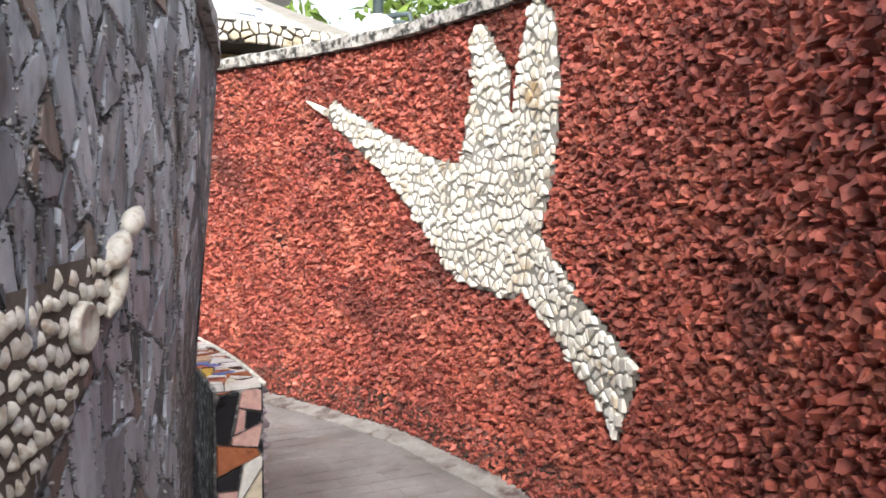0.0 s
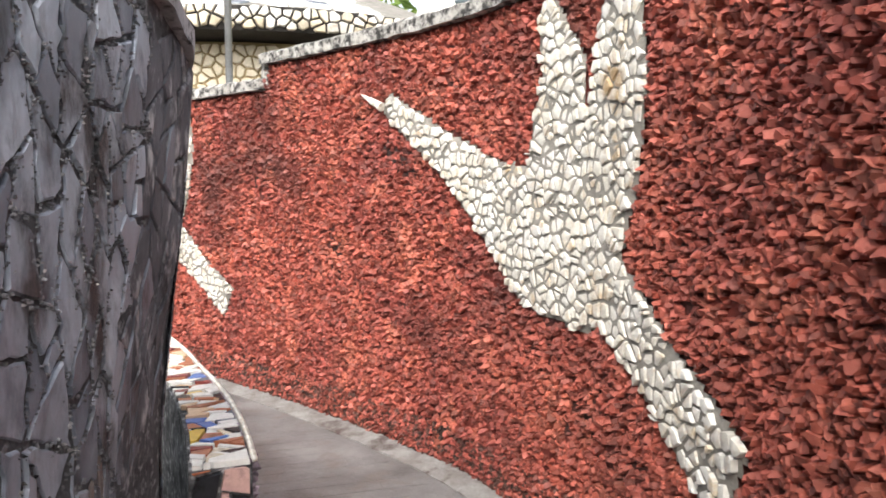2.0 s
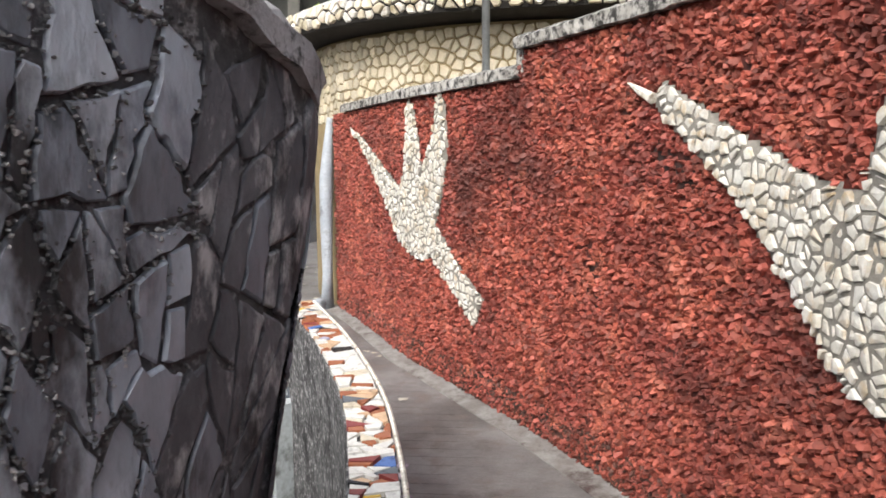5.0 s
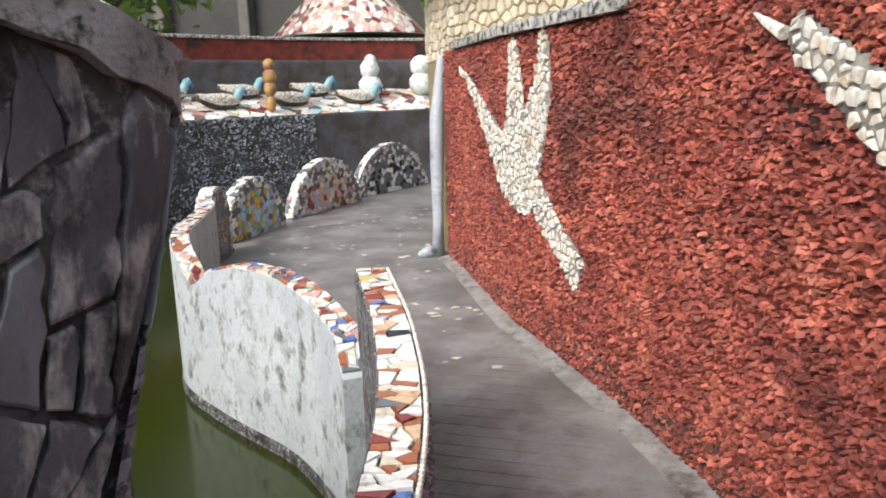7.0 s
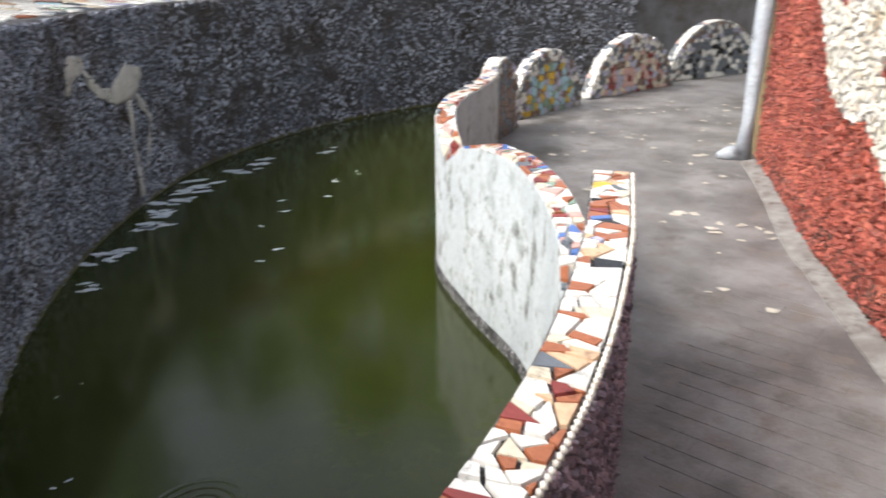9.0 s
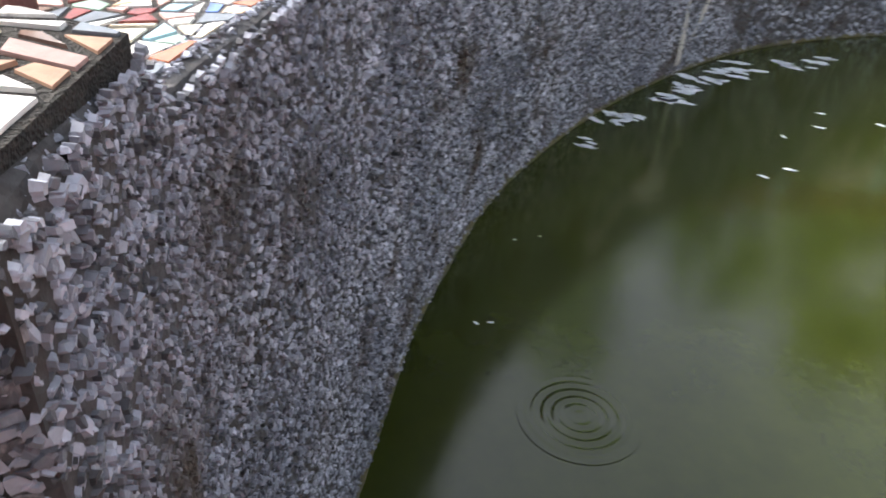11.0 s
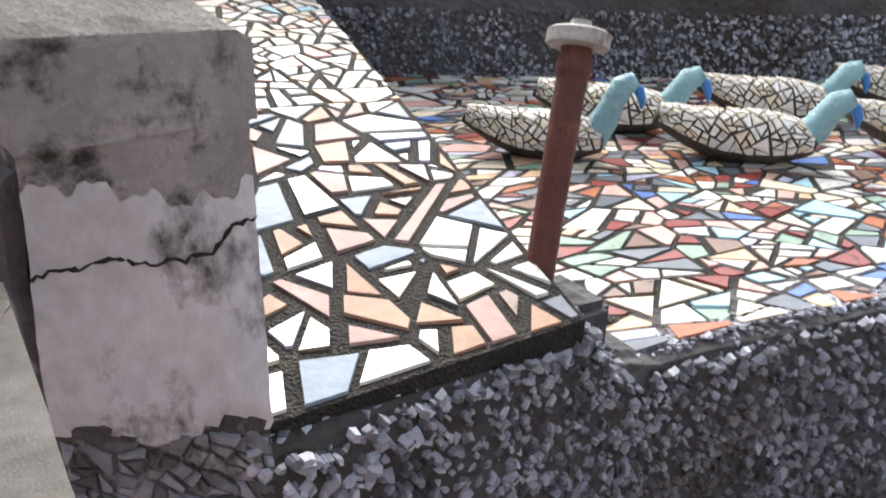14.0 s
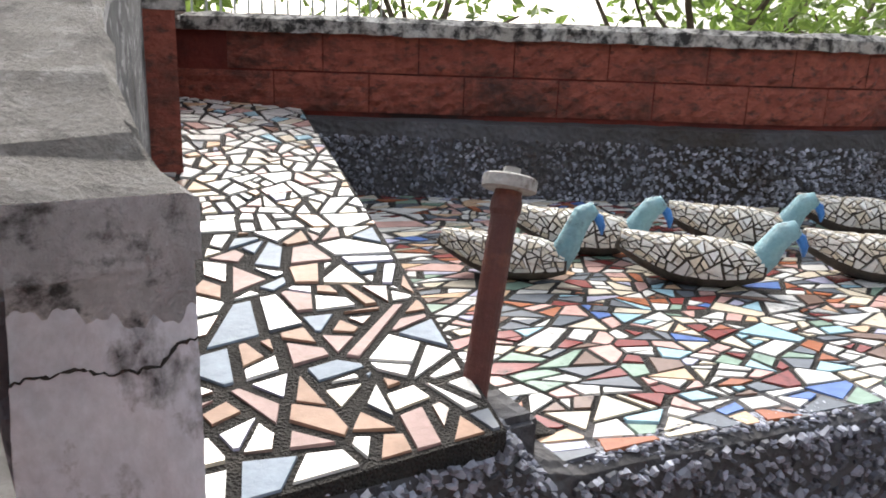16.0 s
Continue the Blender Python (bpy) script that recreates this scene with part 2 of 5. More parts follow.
def band(line, s0, s1, profile, step=0.08, closed=True, rough=0.0, ds=None):
    """Sweeps a profile [(off, z), ...], or a function of s that gives one, along a line: vertices and faces."""
    ss = np.linspace(s0, s1, max(2, int(abs(s1 - s0) / step) + 1))
    rings = []
    for s in ss:
        pr = profile(s) if callable(profile) else profile
        rings.append([(*line.at(s + (ds(s, o, z) if ds else 0.0), o), z) for o, z in pr])
    r = np.array(rings)
    if rough:
        r += rng.normal(0, rough, r.shape)
    n, k = r.shape[:2]
    faces = [(i * k + j, (i + 1) * k + j, (i + 1) * k + (j + 1) % k, i * k + (j + 1) % k) for i in range(n - 1) for j in range(k if closed else k - 1)]
    if closed:
        faces += [tuple(range(k))[::-1], tuple((n - 1) * k + j for j in range(k))]
    return r.reshape(-1, 3), faces

def clip(poly, nx, ny, c):
    """Keeps the part of a convex polygon with nx x + ny y <= c."""
    out = []
    for (x0, y0), (x1, y1) in zip(poly, poly[1:] + poly[:1]):
        d0, d1 = nx * x0 + ny * y0 - c, nx * x1 + ny * y1 - c
        if d0 <= 0:
            out.append((x0, y0))
        if d0 * d1 < 0:
            k = d0 / (d0 - d1)
            out.append((x0 + k * (x1 - x0), y0 + k * (y1 - y0)))
    return out

def cells(u0, u1, v0, v1, size, jitter=0.42, gap=0.006, squash=1.0, keep=None, seed=1, gap_vary=0.0, split=0.0):
    """Broken pieces that fill a rectangle of a surface: convex polygons with joints between them. squash: how much longer than wide along v."""
    g = np.random.default_rng(seed)
    du, dv = size / math.sqrt(squash), size * math.sqrt(squash)
    nu, nv = max(1, round((u1 - u0) / du)), max(1, round((v1 - v0) / dv))
    du, dv = (u1 - u0) / nu, (v1 - v0) / nv
    i, j = np.meshgrid(np.arange(-2, nu + 2), np.arange(-2, nv + 2), indexing="ij")
    pu = u0 + (i + 0.5 + 0.25 * (j % 2 * 2 - 1) + g.uniform(-jitter, jitter, i.shape)) * du
    pv = v0 + (j + 0.5 + g.uniform(-jitter, jitter, i.shape)) * dv
    out = []
    for a in range(2, nu + 2):
        for b in range(2, nv + 2):
            x, y = pu[a, b], pv[a, b]
            if keep is not None and not keep(x, y):
                continue
            e = gap * (1 + gap_vary * g.uniform(-0.6, 1.5)) / 2
            poly = [(u0, v0), (u1, v0), (u1, v1), (u0, v1)]
            for da in range(-2, 3):
                for db in range(-2, 3):
                    if da or db:
                        qx, qy = pu[a + da, b + db], pv[a + da, b + db]
                        dx, dy = qx - x, qy - y
                        r = math.hypot(dx, dy) + 1e-9
                        poly = clip(poly, dx / r, dy / r, (dx * (x + qx) + dy * (y + qy)) / 2 / r - e)
                        if not poly:
                            break
                if not poly:
                    break
            if len(poly) >= 3:
                tidy = [q for k, q in enumerate(poly) if math.hypot(q[0] - poly[k - 1][0], q[1] - poly[k - 1][1]) > 0.08 * size]
                if len(tidy) >= 3 and split and g.random() < split:
                    a_ = g.uniform(0, math.pi)
                    nx_, ny_ = math.cos(a_), math.sin(a_)
                    mx, my = np.mean(tidy, axis=0) + g.normal(0, 0.08 * size, 2)
                    for sg in (1, -1):
                        half = clip(tidy, sg * nx_, sg * ny_, sg * (nx_ * mx + ny_ * my) - e)
                        if len(half) >= 3:
                            out.append((tuple(np.mean(half, axis=0)), half))
                elif len(tidy) >= 3:
                    out.append(((x, y), tidy))
    return out

def inset(poly, e, g=None):
    """A convex polygon drawn in by e, or a little unevenly with a random source."""
    if sum(x0 * y1 - x1 * y0 for (x0, y0), (x1, y1) in zip(poly, poly[1:] + poly[:1])) < 0:
        poly = poly[::-1]
    out = poly
    for (x0, y0), (x1, y1) in zip(poly, poly[1:] + poly[:1]):
        r = math.hypot(x1 - x0, y1 - y0)
        if r > 1e-6:
            nx, ny = (y1 - y0) / r, (x0 - x1) / r
            out = clip(out, nx, ny, nx * x0 + ny * y0 - e * (g.uniform(0.4, 1.7) if g else 1.0))
            if len(out) < 3:
                return []
    return out

def shards(u0, u1, v0, v1, size, gap=0.006, squash=1.0, keep=None, seed=1, spread=1.0, lost=0.0):
    """Hand-broken angular pieces: coarse cells cut again and again by straight breaks, then drawn apart. squash: how much longer along v."""
    g = np.random.default_rng(seed)
    q = math.sqrt(squash)
    m = size * 2.6
    stack = []
    for _, p in cells(u0 * q - m, u1 * q + m, v0 / q - m, v1 / q + m, m, 0.48, 0.0, 1.0, seed=seed):
        for nx, ny, c in ((-1, 0, -u0 * q), (1, 0, u1 * q), (0, -1, -v0 / q), (0, 1, v1 / q)):
            p = clip(p, nx, ny, c) if len(p) >= 3 else []
        if len(p) >= 3:
            stack.append(p)
    out = []
    while stack:
        p = stack.pop()
        a = np.array(p)
        b = np.roll(a, -1, axis=0)
        area = 0.5 * abs((a[:, 0] * b[:, 1] - b[:, 0] * a[:, 1]).sum())
        if area > size * size * g.lognormal(0.0, 0.45 * spread):
            e = b - a
            k = int(np.argmax((e ** 2).sum(1)))
            t = math.atan2(e[k, 1], e[k, 0]) + g.normal(0, 0.38)
            nx, ny = math.cos(t), math.sin(t)
            m = a.mean(0) + g.normal(0, 0.12, 2) * size
            c = nx * m[0] + ny * m[1]
            h = [clip(p, nx, ny, c), clip(p, -nx, -ny, -c)]
            if min(len(x) for x in h) >= 3:
                stack += h
                continue
        w = inset(p, gap / 2, g)
        if len(w) < 3 or g.random() < lost:
            continue
        w = [r for k, r in enumerate(w) if math.hypot(r[0] - w[k - 1][0], r[1] - w[k - 1][1]) > 0.07 * size]
        if len(w) < 3:
            continue
        w = [(x / q, y * q) for x, y in w]
        c = tuple(np.mean(w, axis=0))
        if keep is None or keep(*c):
            out.append((c, w))
    return out

def ragged(poly, g, amp, step):
    """Breaks the straight edges of a polygon into short uneven ones."""
    out = []
    for (x0, y0), (x1, y1) in zip(poly, poly[1:] + poly[:1]):
        n = max(1, int(math.hypot(x1 - x0, y1 - y0) / step))
        for k in range(n):
            out.append((x0 + (x1 - x0) * k / n + g.normal(0, amp), y0 + (y1 - y0) * k / n + g.normal(0, amp)))
    return out

def piece(poly, place, low, high, bevel=0.15, tilt=0.0, dome=0.0):
    """The vertices and faces of one piece: its outline set down at height low and its smaller top at high."""
    n = len(poly)
    cx, cy = sum(p[0] for p in poly) / n, sum(p[1] for p in poly) / n
    tx, ty = rng.uniform(-tilt, tilt, 2)
    def up(h, x, y):
        return h + tx * (x - cx) + ty * (y - cy)
    v = [place(x, y, low) for x, y in poly]
    v += [place(x + (cx - x) * bevel * 0.35, y + (cy - y) * bevel * 0.35, low + (up(high, x, y) - low) * 0.7) for x, y in poly]
    v += [place(x + (cx - x) * bevel, y + (cy - y) * bevel, up(high, x, y)) for x, y in poly]
    f = [(r * n + k, r * n + (k + 1) % n, (r + 1) * n + (k + 1) % n, (r + 1) * n + k) for r in (0, 1) for k in range(n)]
    if dome:
        v.append(place(cx, cy, high + dome))
        f += [(2 * n + k, 2 * n + (k + 1) % n, 3 * n) for k in range(n)]
    else:
        f.append(tuple(range(2 * n, 3 * n)))
    return v, f

def lay(name, polys, place, mats, weights, parent, low=-0.004, high=0.008, bevel=0.12, tilt=0.0, dome=0.0, singles=300, near=None, smooth=False, seed=3):
    """Lays pieces on a surface: those nearest to a plan point as objects of their own, the rest joined."""
    g = np.random.default_rng(seed)
    order = list(range(len(polys)))
    if near is not None:
        order.sort(key=lambda k: (place(*polys[k][0], 0)[0] - near[0]) ** 2 + (place(*polys[k][0], 0)[1] - near[1]) ** 2)
    w = np.array(weights, float) / sum(weights)
    V, F, I = [], [], []
    for rank, k in enumerate(order):
        (c, poly) = polys[k]
        v, f = piece(poly, place, low, high * g.uniform(0.75, 1.25), bevel, tilt, dome)
        m = int(g.choice(len(mats), p=w))
        if rank < singles:
            raw(name, v, f, mats[m], parent, smooth=smooth)
        else:
            b = len(V)
            V += v
            F += [tuple(q + b for q in x) for x in f]
            I += [m] * len(f)
    if V:
        tagged(raw(name + "_field", V, F, mats, parent, I, smooth=smooth), kind="stuff")

def chips(count, sample, size, rise, tilt, seed, sides=5):
    """Many small sharp stone chips at random on a surface. sample(g, n) gives points and three axes (along, up, out)."""
    g = np.random.default_rng(seed)
    P, A, U, N = sample(g, count)
    n = len(P)
    ang = (np.arange(sides) / sides * 2 * np.pi)[None] + g.uniform(-0.5, 0.5, (n, sides)) + g.uniform(0, 7, (n, 1))
    rad = size * g.uniform(0.6, 1.5, (n, 1)) * g.uniform(0.7, 1.15, (n, sides)) * 0.5
    el = g.uniform(0.55, 1.0, (n, 1))
    spin = g.uniform(0, np.pi, (n, 1))
    x, y = np.cos(ang) * rad, np.sin(ang) * rad * el
    x, y = x * np.cos(spin) - y * np.sin(spin), x * np.sin(spin) + y * np.cos(spin)
    tx, ty = g.normal(0, tilt, (n, 1)), g.normal(0, tilt, (n, 1))
    h = rise * g.uniform(0.5, 1.4, (n, 1))
    low, top = np.full_like(x, -0.6 * rise), h + tx * x + ty * y
    def put(a, b, c):
        return P[:, None] + a[..., None] * A[:, None] + b[..., None] * U[:, None] + c[..., None] * N[:, None]
    V = np.concatenate([put(x, y, low), put(x * 0.72, y * 0.72, top)], 1).reshape(-1, 3)
    k = 2 * sides
    F = []
    for i in range(n):
        b = i * k
        F += [(b + j, b + (j + 1) % sides, b + sides + (j + 1) % sides, b + sides + j) for j in range(sides)]
        F.append(tuple(b + sides + j for j in range(sides)))
    return V, F

def box(bm, x0, x1, y0, y1, z0, z1, bevel=0.0):
    r = bmesh.ops.create_cube(bm, size=1.0)
    for v in r["verts"]:
        v.co = Vector(((x0 + x1) / 2 + v.co.x * (x1 - x0), (y0 + y1) / 2 + v.co.y * (y1 - y0), (z0 + z1) / 2 + v.co.z * (z1 - z0)))
    if bevel:
        bmesh.ops.bevel(bm, geom=list({e for v in r["verts"] for e in v.link_edges}), offset=bevel, segments=2, affect="EDGES")
    return bm

def tube(path, radii, sides=10, flat=1.0):
    """A round body along a path of points: vertices and faces."""
    p = np.array(path, float)
    t = np.gradient(p, axis=0)
    t /= np.linalg.norm(t, axis=1)[:, None] + 1e-9
    V, F = [], []
    for i, (c, d, r) in enumerate(zip(p, t, radii)):
        side = np.cross(d, (0, 0, 1.0)) if abs(d[2]) < 0.9999 else np.array((1.0, 0, 0))
        side /= np.linalg.norm(side) + 1e-9
        up = np.cross(side, d)
        for k in range(sides):
            a = 2 * math.pi * k / sides
            V.append(c + side * math.cos(a) * r + up * math.sin(a) * r * flat)
    for i in range(len(p) - 1):
        for k in range(sides):
            F.append((i * sides + k, i * sides + (k + 1) % sides, (i + 1) * sides + (k + 1) % sides, (i + 1) * sides + k))
    F += [tuple(range(sides))[::-1], tuple((len(p) - 1) * sides + k for k in range(sides))]
    return V, F

def upright(line, side=-1):
    """A wall surface: (s, z, h) to the world; h stands proud on the right (1) or the left (-1) of the line."""
    def place(s, z, h):
        x, y = line.at(s, side * h)
        return (float(x), float(y), z)
    return place

# ---- plan ----
RED = Line([(-0.75, -3.2), (-0.2, -2.3), (0.3, -1.5), (0.7, -0.75), (0.98, -0.1), (1.11, 0.5), (1.15, 1.1), (1.07, 1.6), (0.96, 2.1), (0.66, 2.8), (0.3, 3.5), (0.06, 3.9), (-0.43, 4.73), (-0.62, 5.04), (-1.21, 6.26), (-1.53, 6.85)])
STEP = RED.dist_to(0.21, 3.65)
POOL = Line([(-0.30, 0.75), (-0.8, 0.77), (-1.27, 0.90), (-1.9, 1.08), (-2.7, 1.36), (-3.9, 2.0), (-5.33, 3.25), (-6.6, 5.0), (-7.2, 7.2), (-7.0, 9.4), (-6.2, 11.6), (-5.0, 13.4), (-3.4, 14.8), (-1.5, 15.6)])
PAR = Line([(-0.055, 0.60), (-0.072, 0.9), (-0.115, 1.23), (-0.185, 1.57), (-0.26, 1.86), (-0.365, 2.16), (-0.53, 2.55), (-0.675, 2.84), (-0.82, 3.12)])
RIM = Line([(-0.86, 3.0), (-1.08, 3.28), (-1.5, 3.66), (-2.1, 4.0), (-2.66, 4.38), (-2.93, 4.76), (-3.16, 5.3), (-3.42, 5.85), (-3.75, 6.3)])
STONE = Line([(-1.52, -3.4), (-1.16, -2.3), (-0.77, -1.1), (-0.43, -0.06), (-0.33, 0.2), (-0.242, 0.45), (-0.184, 0.65), (-0.19, 0.754)])
WATER_Z = -0.46

def red_top(s):
    return 1.30 if s < 1.0 else (2.10 if s < STEP else 1.95)

def edge_z(s):
    """Height of the terrace's edge along the pool."""
    return 1.25 - 0.05 * min(1.0, max(0.0, s) / 9.0) + 0.085 * min(1.0, max(0.0, (0.44 - s) / 0.07))

def back_z(s):
    return 1.27 + 0.33 * min(1.0, max(0.0, (s - 5.0) / 8.0))

DEPTH = 1.4

# ---- ground, path and water ----
bm = bmesh.new()
bm.faces.new([bm.verts.new(v) for v in ((-300, -300, -1.1), (300, -300, -1.1), (300, 300, -1.1), (-300, 300, -1.1))])
tagged(part("ground", bm, GROUND), "bare brown earth round the pool and path", "ground", kind="structure")

far_rim = [(-3.95, 6.6), (-4.2, 7.6), (-4.2, 8.6), (-4.1, 9.6), (-3.95, 10.6), (-3.75, 11.7), (-3.2, 12.7), (-0.6, 13.0)]
outline = [tuple(RED.at(s, 0.05)) for s in np.linspace(0, RED.length, 60)]
outline += [(-0.9, 8.4), (-0.6, 13.0)] + far_rim[::-1][1:] + [tuple(RIM.at(s)) for s in np.linspace(RIM.length, 0, 30)]
outline += [tuple(PAR.at(s, -0.1)) for s in np.linspace(PAR.length, 0, 24)] + [tuple(STONE.at(s)) for s in np.linspace(STONE.length, 0, 24)]
bm = bmesh.new()
top = [bm.verts.new((x, y, 0)) for x, y in outline]
low = [bm.verts.new((x, y, -0.9)) for x, y in outline]
bm.faces.new(top)
for k in range(len(top)):
    bm.faces.new((top[k], low[k], low[(k + 1) % len(top)], top[(k + 1) % len(top)]))
bmesh.ops.triangulate(bm, faces=[f for f in bm.faces if len(f.verts) > 4])
bmesh.ops.recalc_face_normals(bm, faces=bm.faces)
path = tagged(part("path", bm, PATH_GREY), "damp grey concrete path with stamped paver marks", "path", kind="structure")

# stamped pavers: thin slabs standing a hair above the path, in a brick bond
k = 0
for sy in np.arange(1.2, 4.6, 0.105):
    for sx in np.arange(-1.0, 1.2, 0.21):
        x, y = sx + (0.105 if int(round(sy / 0.105)) % 2 else 0), sy
        s = RED.dist_to(x, y)
        wx = np.interp(y, RED.p[60:, 1], RED.p[60:, 0])
        px = np.interp(y, PAR.p[:, 1], PAR.p[:, 0])
        if x + 0.2 < wx - 0.18 and x > px + 0.05 and k < 290:
            bm = bmesh.new()
            vs = [bm.verts.new((x + a * 0.204, y + b * 0.1, 0.0025)) for a, b in ((0, 0), (1, 0), (1, 1), (0, 1))]
            lo = [bm.verts.new((v.co.x, v.co.y, -0.01)) for v in vs]
            bm.faces.new(vs)
            for q in range(4):
                bm.faces.new((vs[q], lo[q], lo[(q + 1) % 4], vs[(q + 1) % 4]))
            part("paver", bm, PATH_GREY, path)
            k += 1

# the rough gutter strip at the foot of the wall
v, f = band(RED, 0.2, RED.length, lambda s: [(-0.13, -0.02), (-0.13, 0.006), (-0.07, 0.016 + 0.004 * math.sin(9 * s)), (0.02, 0.03), (0.02, -0.02)], 0.05, rough=0.002)
tagged(raw("gutter_edge", v, f, material("pale_gutter", [(0.34, 0.33, 0.32), (0.22, 0.2, 0.19)], 0.85, 8, 0.8, 70, 0.3, (0.09, 0.06, 0.055), 5)), "pale rough mortar strip along the foot of the red wall", "gutter", kind="structure")

pool_poly = [tuple(POOL.at(s, -0.05)) for s in np.linspace(0, POOL.length, 90)] + [(0.5, 15.8), (0.5, 8.0), (-2, 5), (-0.5, 2.4), (-0.05, 0.4)]
bm = bmesh.new()
bm.faces.new([bm.verts.new((x, y, WATER_Z)) for x, y in pool_poly])
bmesh.ops.triangulate(bm, faces=bm.faces)
pond = tagged(part("water", bm, WATER), "murky green pond water with faint ripples", "water", kind="structure")
g = np.random.default_rng(3)
for fs, fo, fl, k_, big in ((6.9, 0.3, 0.9, 11, 1.7), (6.1, 0.24, 0.6, 9, 1.5), (5.3, 0.22, 0.5, 8, 1.3), (4.6, 0.2, 0.4, 4, 0.8), (8.0, 0.5, 0.7, 9, 1.5), (9.0, 0.9, 0.5, 4, 1.0), (3.2, 0.3, 0.15, 2, 0.3), (2.4, 0.25, 0.2, 2, 0.3), (7.4, 1.6, 1.4, 5, 0.6), (5.8, 1.3, 2.0, 5, 0.6)):
    for q in range(k_):
        c = POOL.at(fs + g.uniform(-0.5, 0.5) * fl, fo + g.normal(0, 0.07))
        r = g.uniform(0.03, 0.085) * big
        turn_ = g.normal(0.9, 0.4)
        rim_ = [(r * g.uniform(0.55, 1.3) * math.cos(a), 0.42 * r * g.uniform(0.55, 1.3) * math.sin(a)) for a in np.linspace(0, 6.28, 15)[:-1]]
        V = [(c[0] + x * math.cos(turn_) - y * math.sin(turn_), c[1] + x * math.sin(turn_) + y * math.cos(turn_), WATER_Z + 0.004) for x, y in rim_]
        tagged(raw("foam_patch", V, [tuple(range(14))], FOAM), "thin patch of pale foam floating on green water", "foam", group="foam on the pond")
# spreading rings where something touched the water
V, F = [], []
for i in range(49):
    r = 0.24 * i / 48
    for j in range(40):
        a = 2 * math.pi * j / 40
        V.append((-1.9 + r * math.cos(a), 1.84 + r * math.sin(a), WATER_Z + 0.003 + 0.0018 * math.sin(r * 150) * math.sin(math.pi * min(1.0, r / 0.24)) ** 1.5))
F = [(i * 40 + j, (i + 1) * 40 + j, (i + 1) * 40 + (j + 1) % 40, i * 40 + (j + 1) % 40) for i in range(48) for j in range(40)]
raw("ripple_rings", V, F, WATER, pond, smooth=True)

# ---- the red wall with its coping ----
v, f = band(RED, 0, RED.length, lambda s: [(0, -0.9), (0, red_top(s) - 0.02), (0.2, red_top(s) - 0.02), (0.2, -0.9)], 0.04)
red_wall = tagged(raw("wall_red", v, f, RED_BASE), "garden wall faced with rough red-painted stone chips", "wall", kind="structure")

def coping(line, s0, s1, zf, mat, inner=-0.05, outer=0.25, thick=0.075):
    v, f = band(line, s0, s1, lambda s: [(inner, zf(s)), (inner - 0.004, zf(s) + thick * 0.75), (inner + 0.03, zf(s) + thick), (outer - 0.03, zf(s) + thick), (outer, zf(s) + thick * 0.7), (outer, zf(s))], 0.05, rough=0.0022)
    return raw("coping", v, f, mat)

for a, b in ((0.0, 1.03), (1.03, STEP), (STEP + 0.002, RED.length - 0.35)):
    z0 = red_top((a + b) / 2)
    c = coping(RED, a, b, lambda s: z0 - 0.02, CONCRETE)
    c.name = "wall_coping"
    tagged(c, "mildewed pale concrete coping on the red wall", "coping", kind="structure")
bm = box(bmesh.new(), -0.11, 0.11, -0.045, 0.045, 1.93, 2.1, 0.008)
c = part("coping_riser", bm, CONCRETE)
sx, sy = RED.at(STEP, 0.1)
c.location, c.rotation_euler = (sx, sy, 0), (0, 0, math.radians(28))
tagged(c, "short mildewed concrete riser at the step of the coping", "coping", kind="structure")

class Hand:
    """A flat bird-like hand on the wall: tapered limbs between points of the wall's surface."""
    def __init__(self, limbs, end=None):
        self.limbs, self.end = limbs, end
    def depth(self, s, z):
        best = -1.0
        for (x0, y0, r0), (x1, y1, r1) in self.limbs:
            dx, dy = x1 - x0, y1 - y0
            k = min(1.0, max(0.0, ((s - x0) * dx + (z - y0) * dy) / (dx * dx + dy * dy)))
            best = max(best, r0 + (r1 - r0) * k - math.hypot(s - x0 - k * dx, z - y0 - k * dy))
        if self.end:
            best = min(best, self.end[2] - self.end[0] * s - self.end[1] * z)
        return best

HAND_A = Hand([((6.33, 1.74, 0.062), (5.86, 1.47, 0.108)), ((5.86, 1.47, 0.108), (5.55, 1.29, 0.18)), ((5.55, 1.29, 0.18), (5.2, 1.14, 0.28)), ((5.2, 1.14, 0.28), (4.95, 1.08, 0.25)),
               ((5.14, 1.97, 0.072), (5.06, 1.75, 0.135)), ((5.06, 1.75, 0.135), (5.1, 1.42, 0.185)), ((4.74, 2.02, 0.06), (4.72, 1.9, 0.13)), ((4.72, 1.9, 0.13), (4.715, 1.7, 0.165)), ((4.715, 1.7, 0.165), (4.79, 1.4, 0.2)),
               ((4.79, 1.4, 0.2), (4.93, 1.12, 0.22)), ((4.74, 0.98, 0.14), (4.42, 0.78, 0.125)), ((4.42, 0.78, 0.125), (3.9, 0.53, 0.165))], (-0.894, -0.447, -3.864))
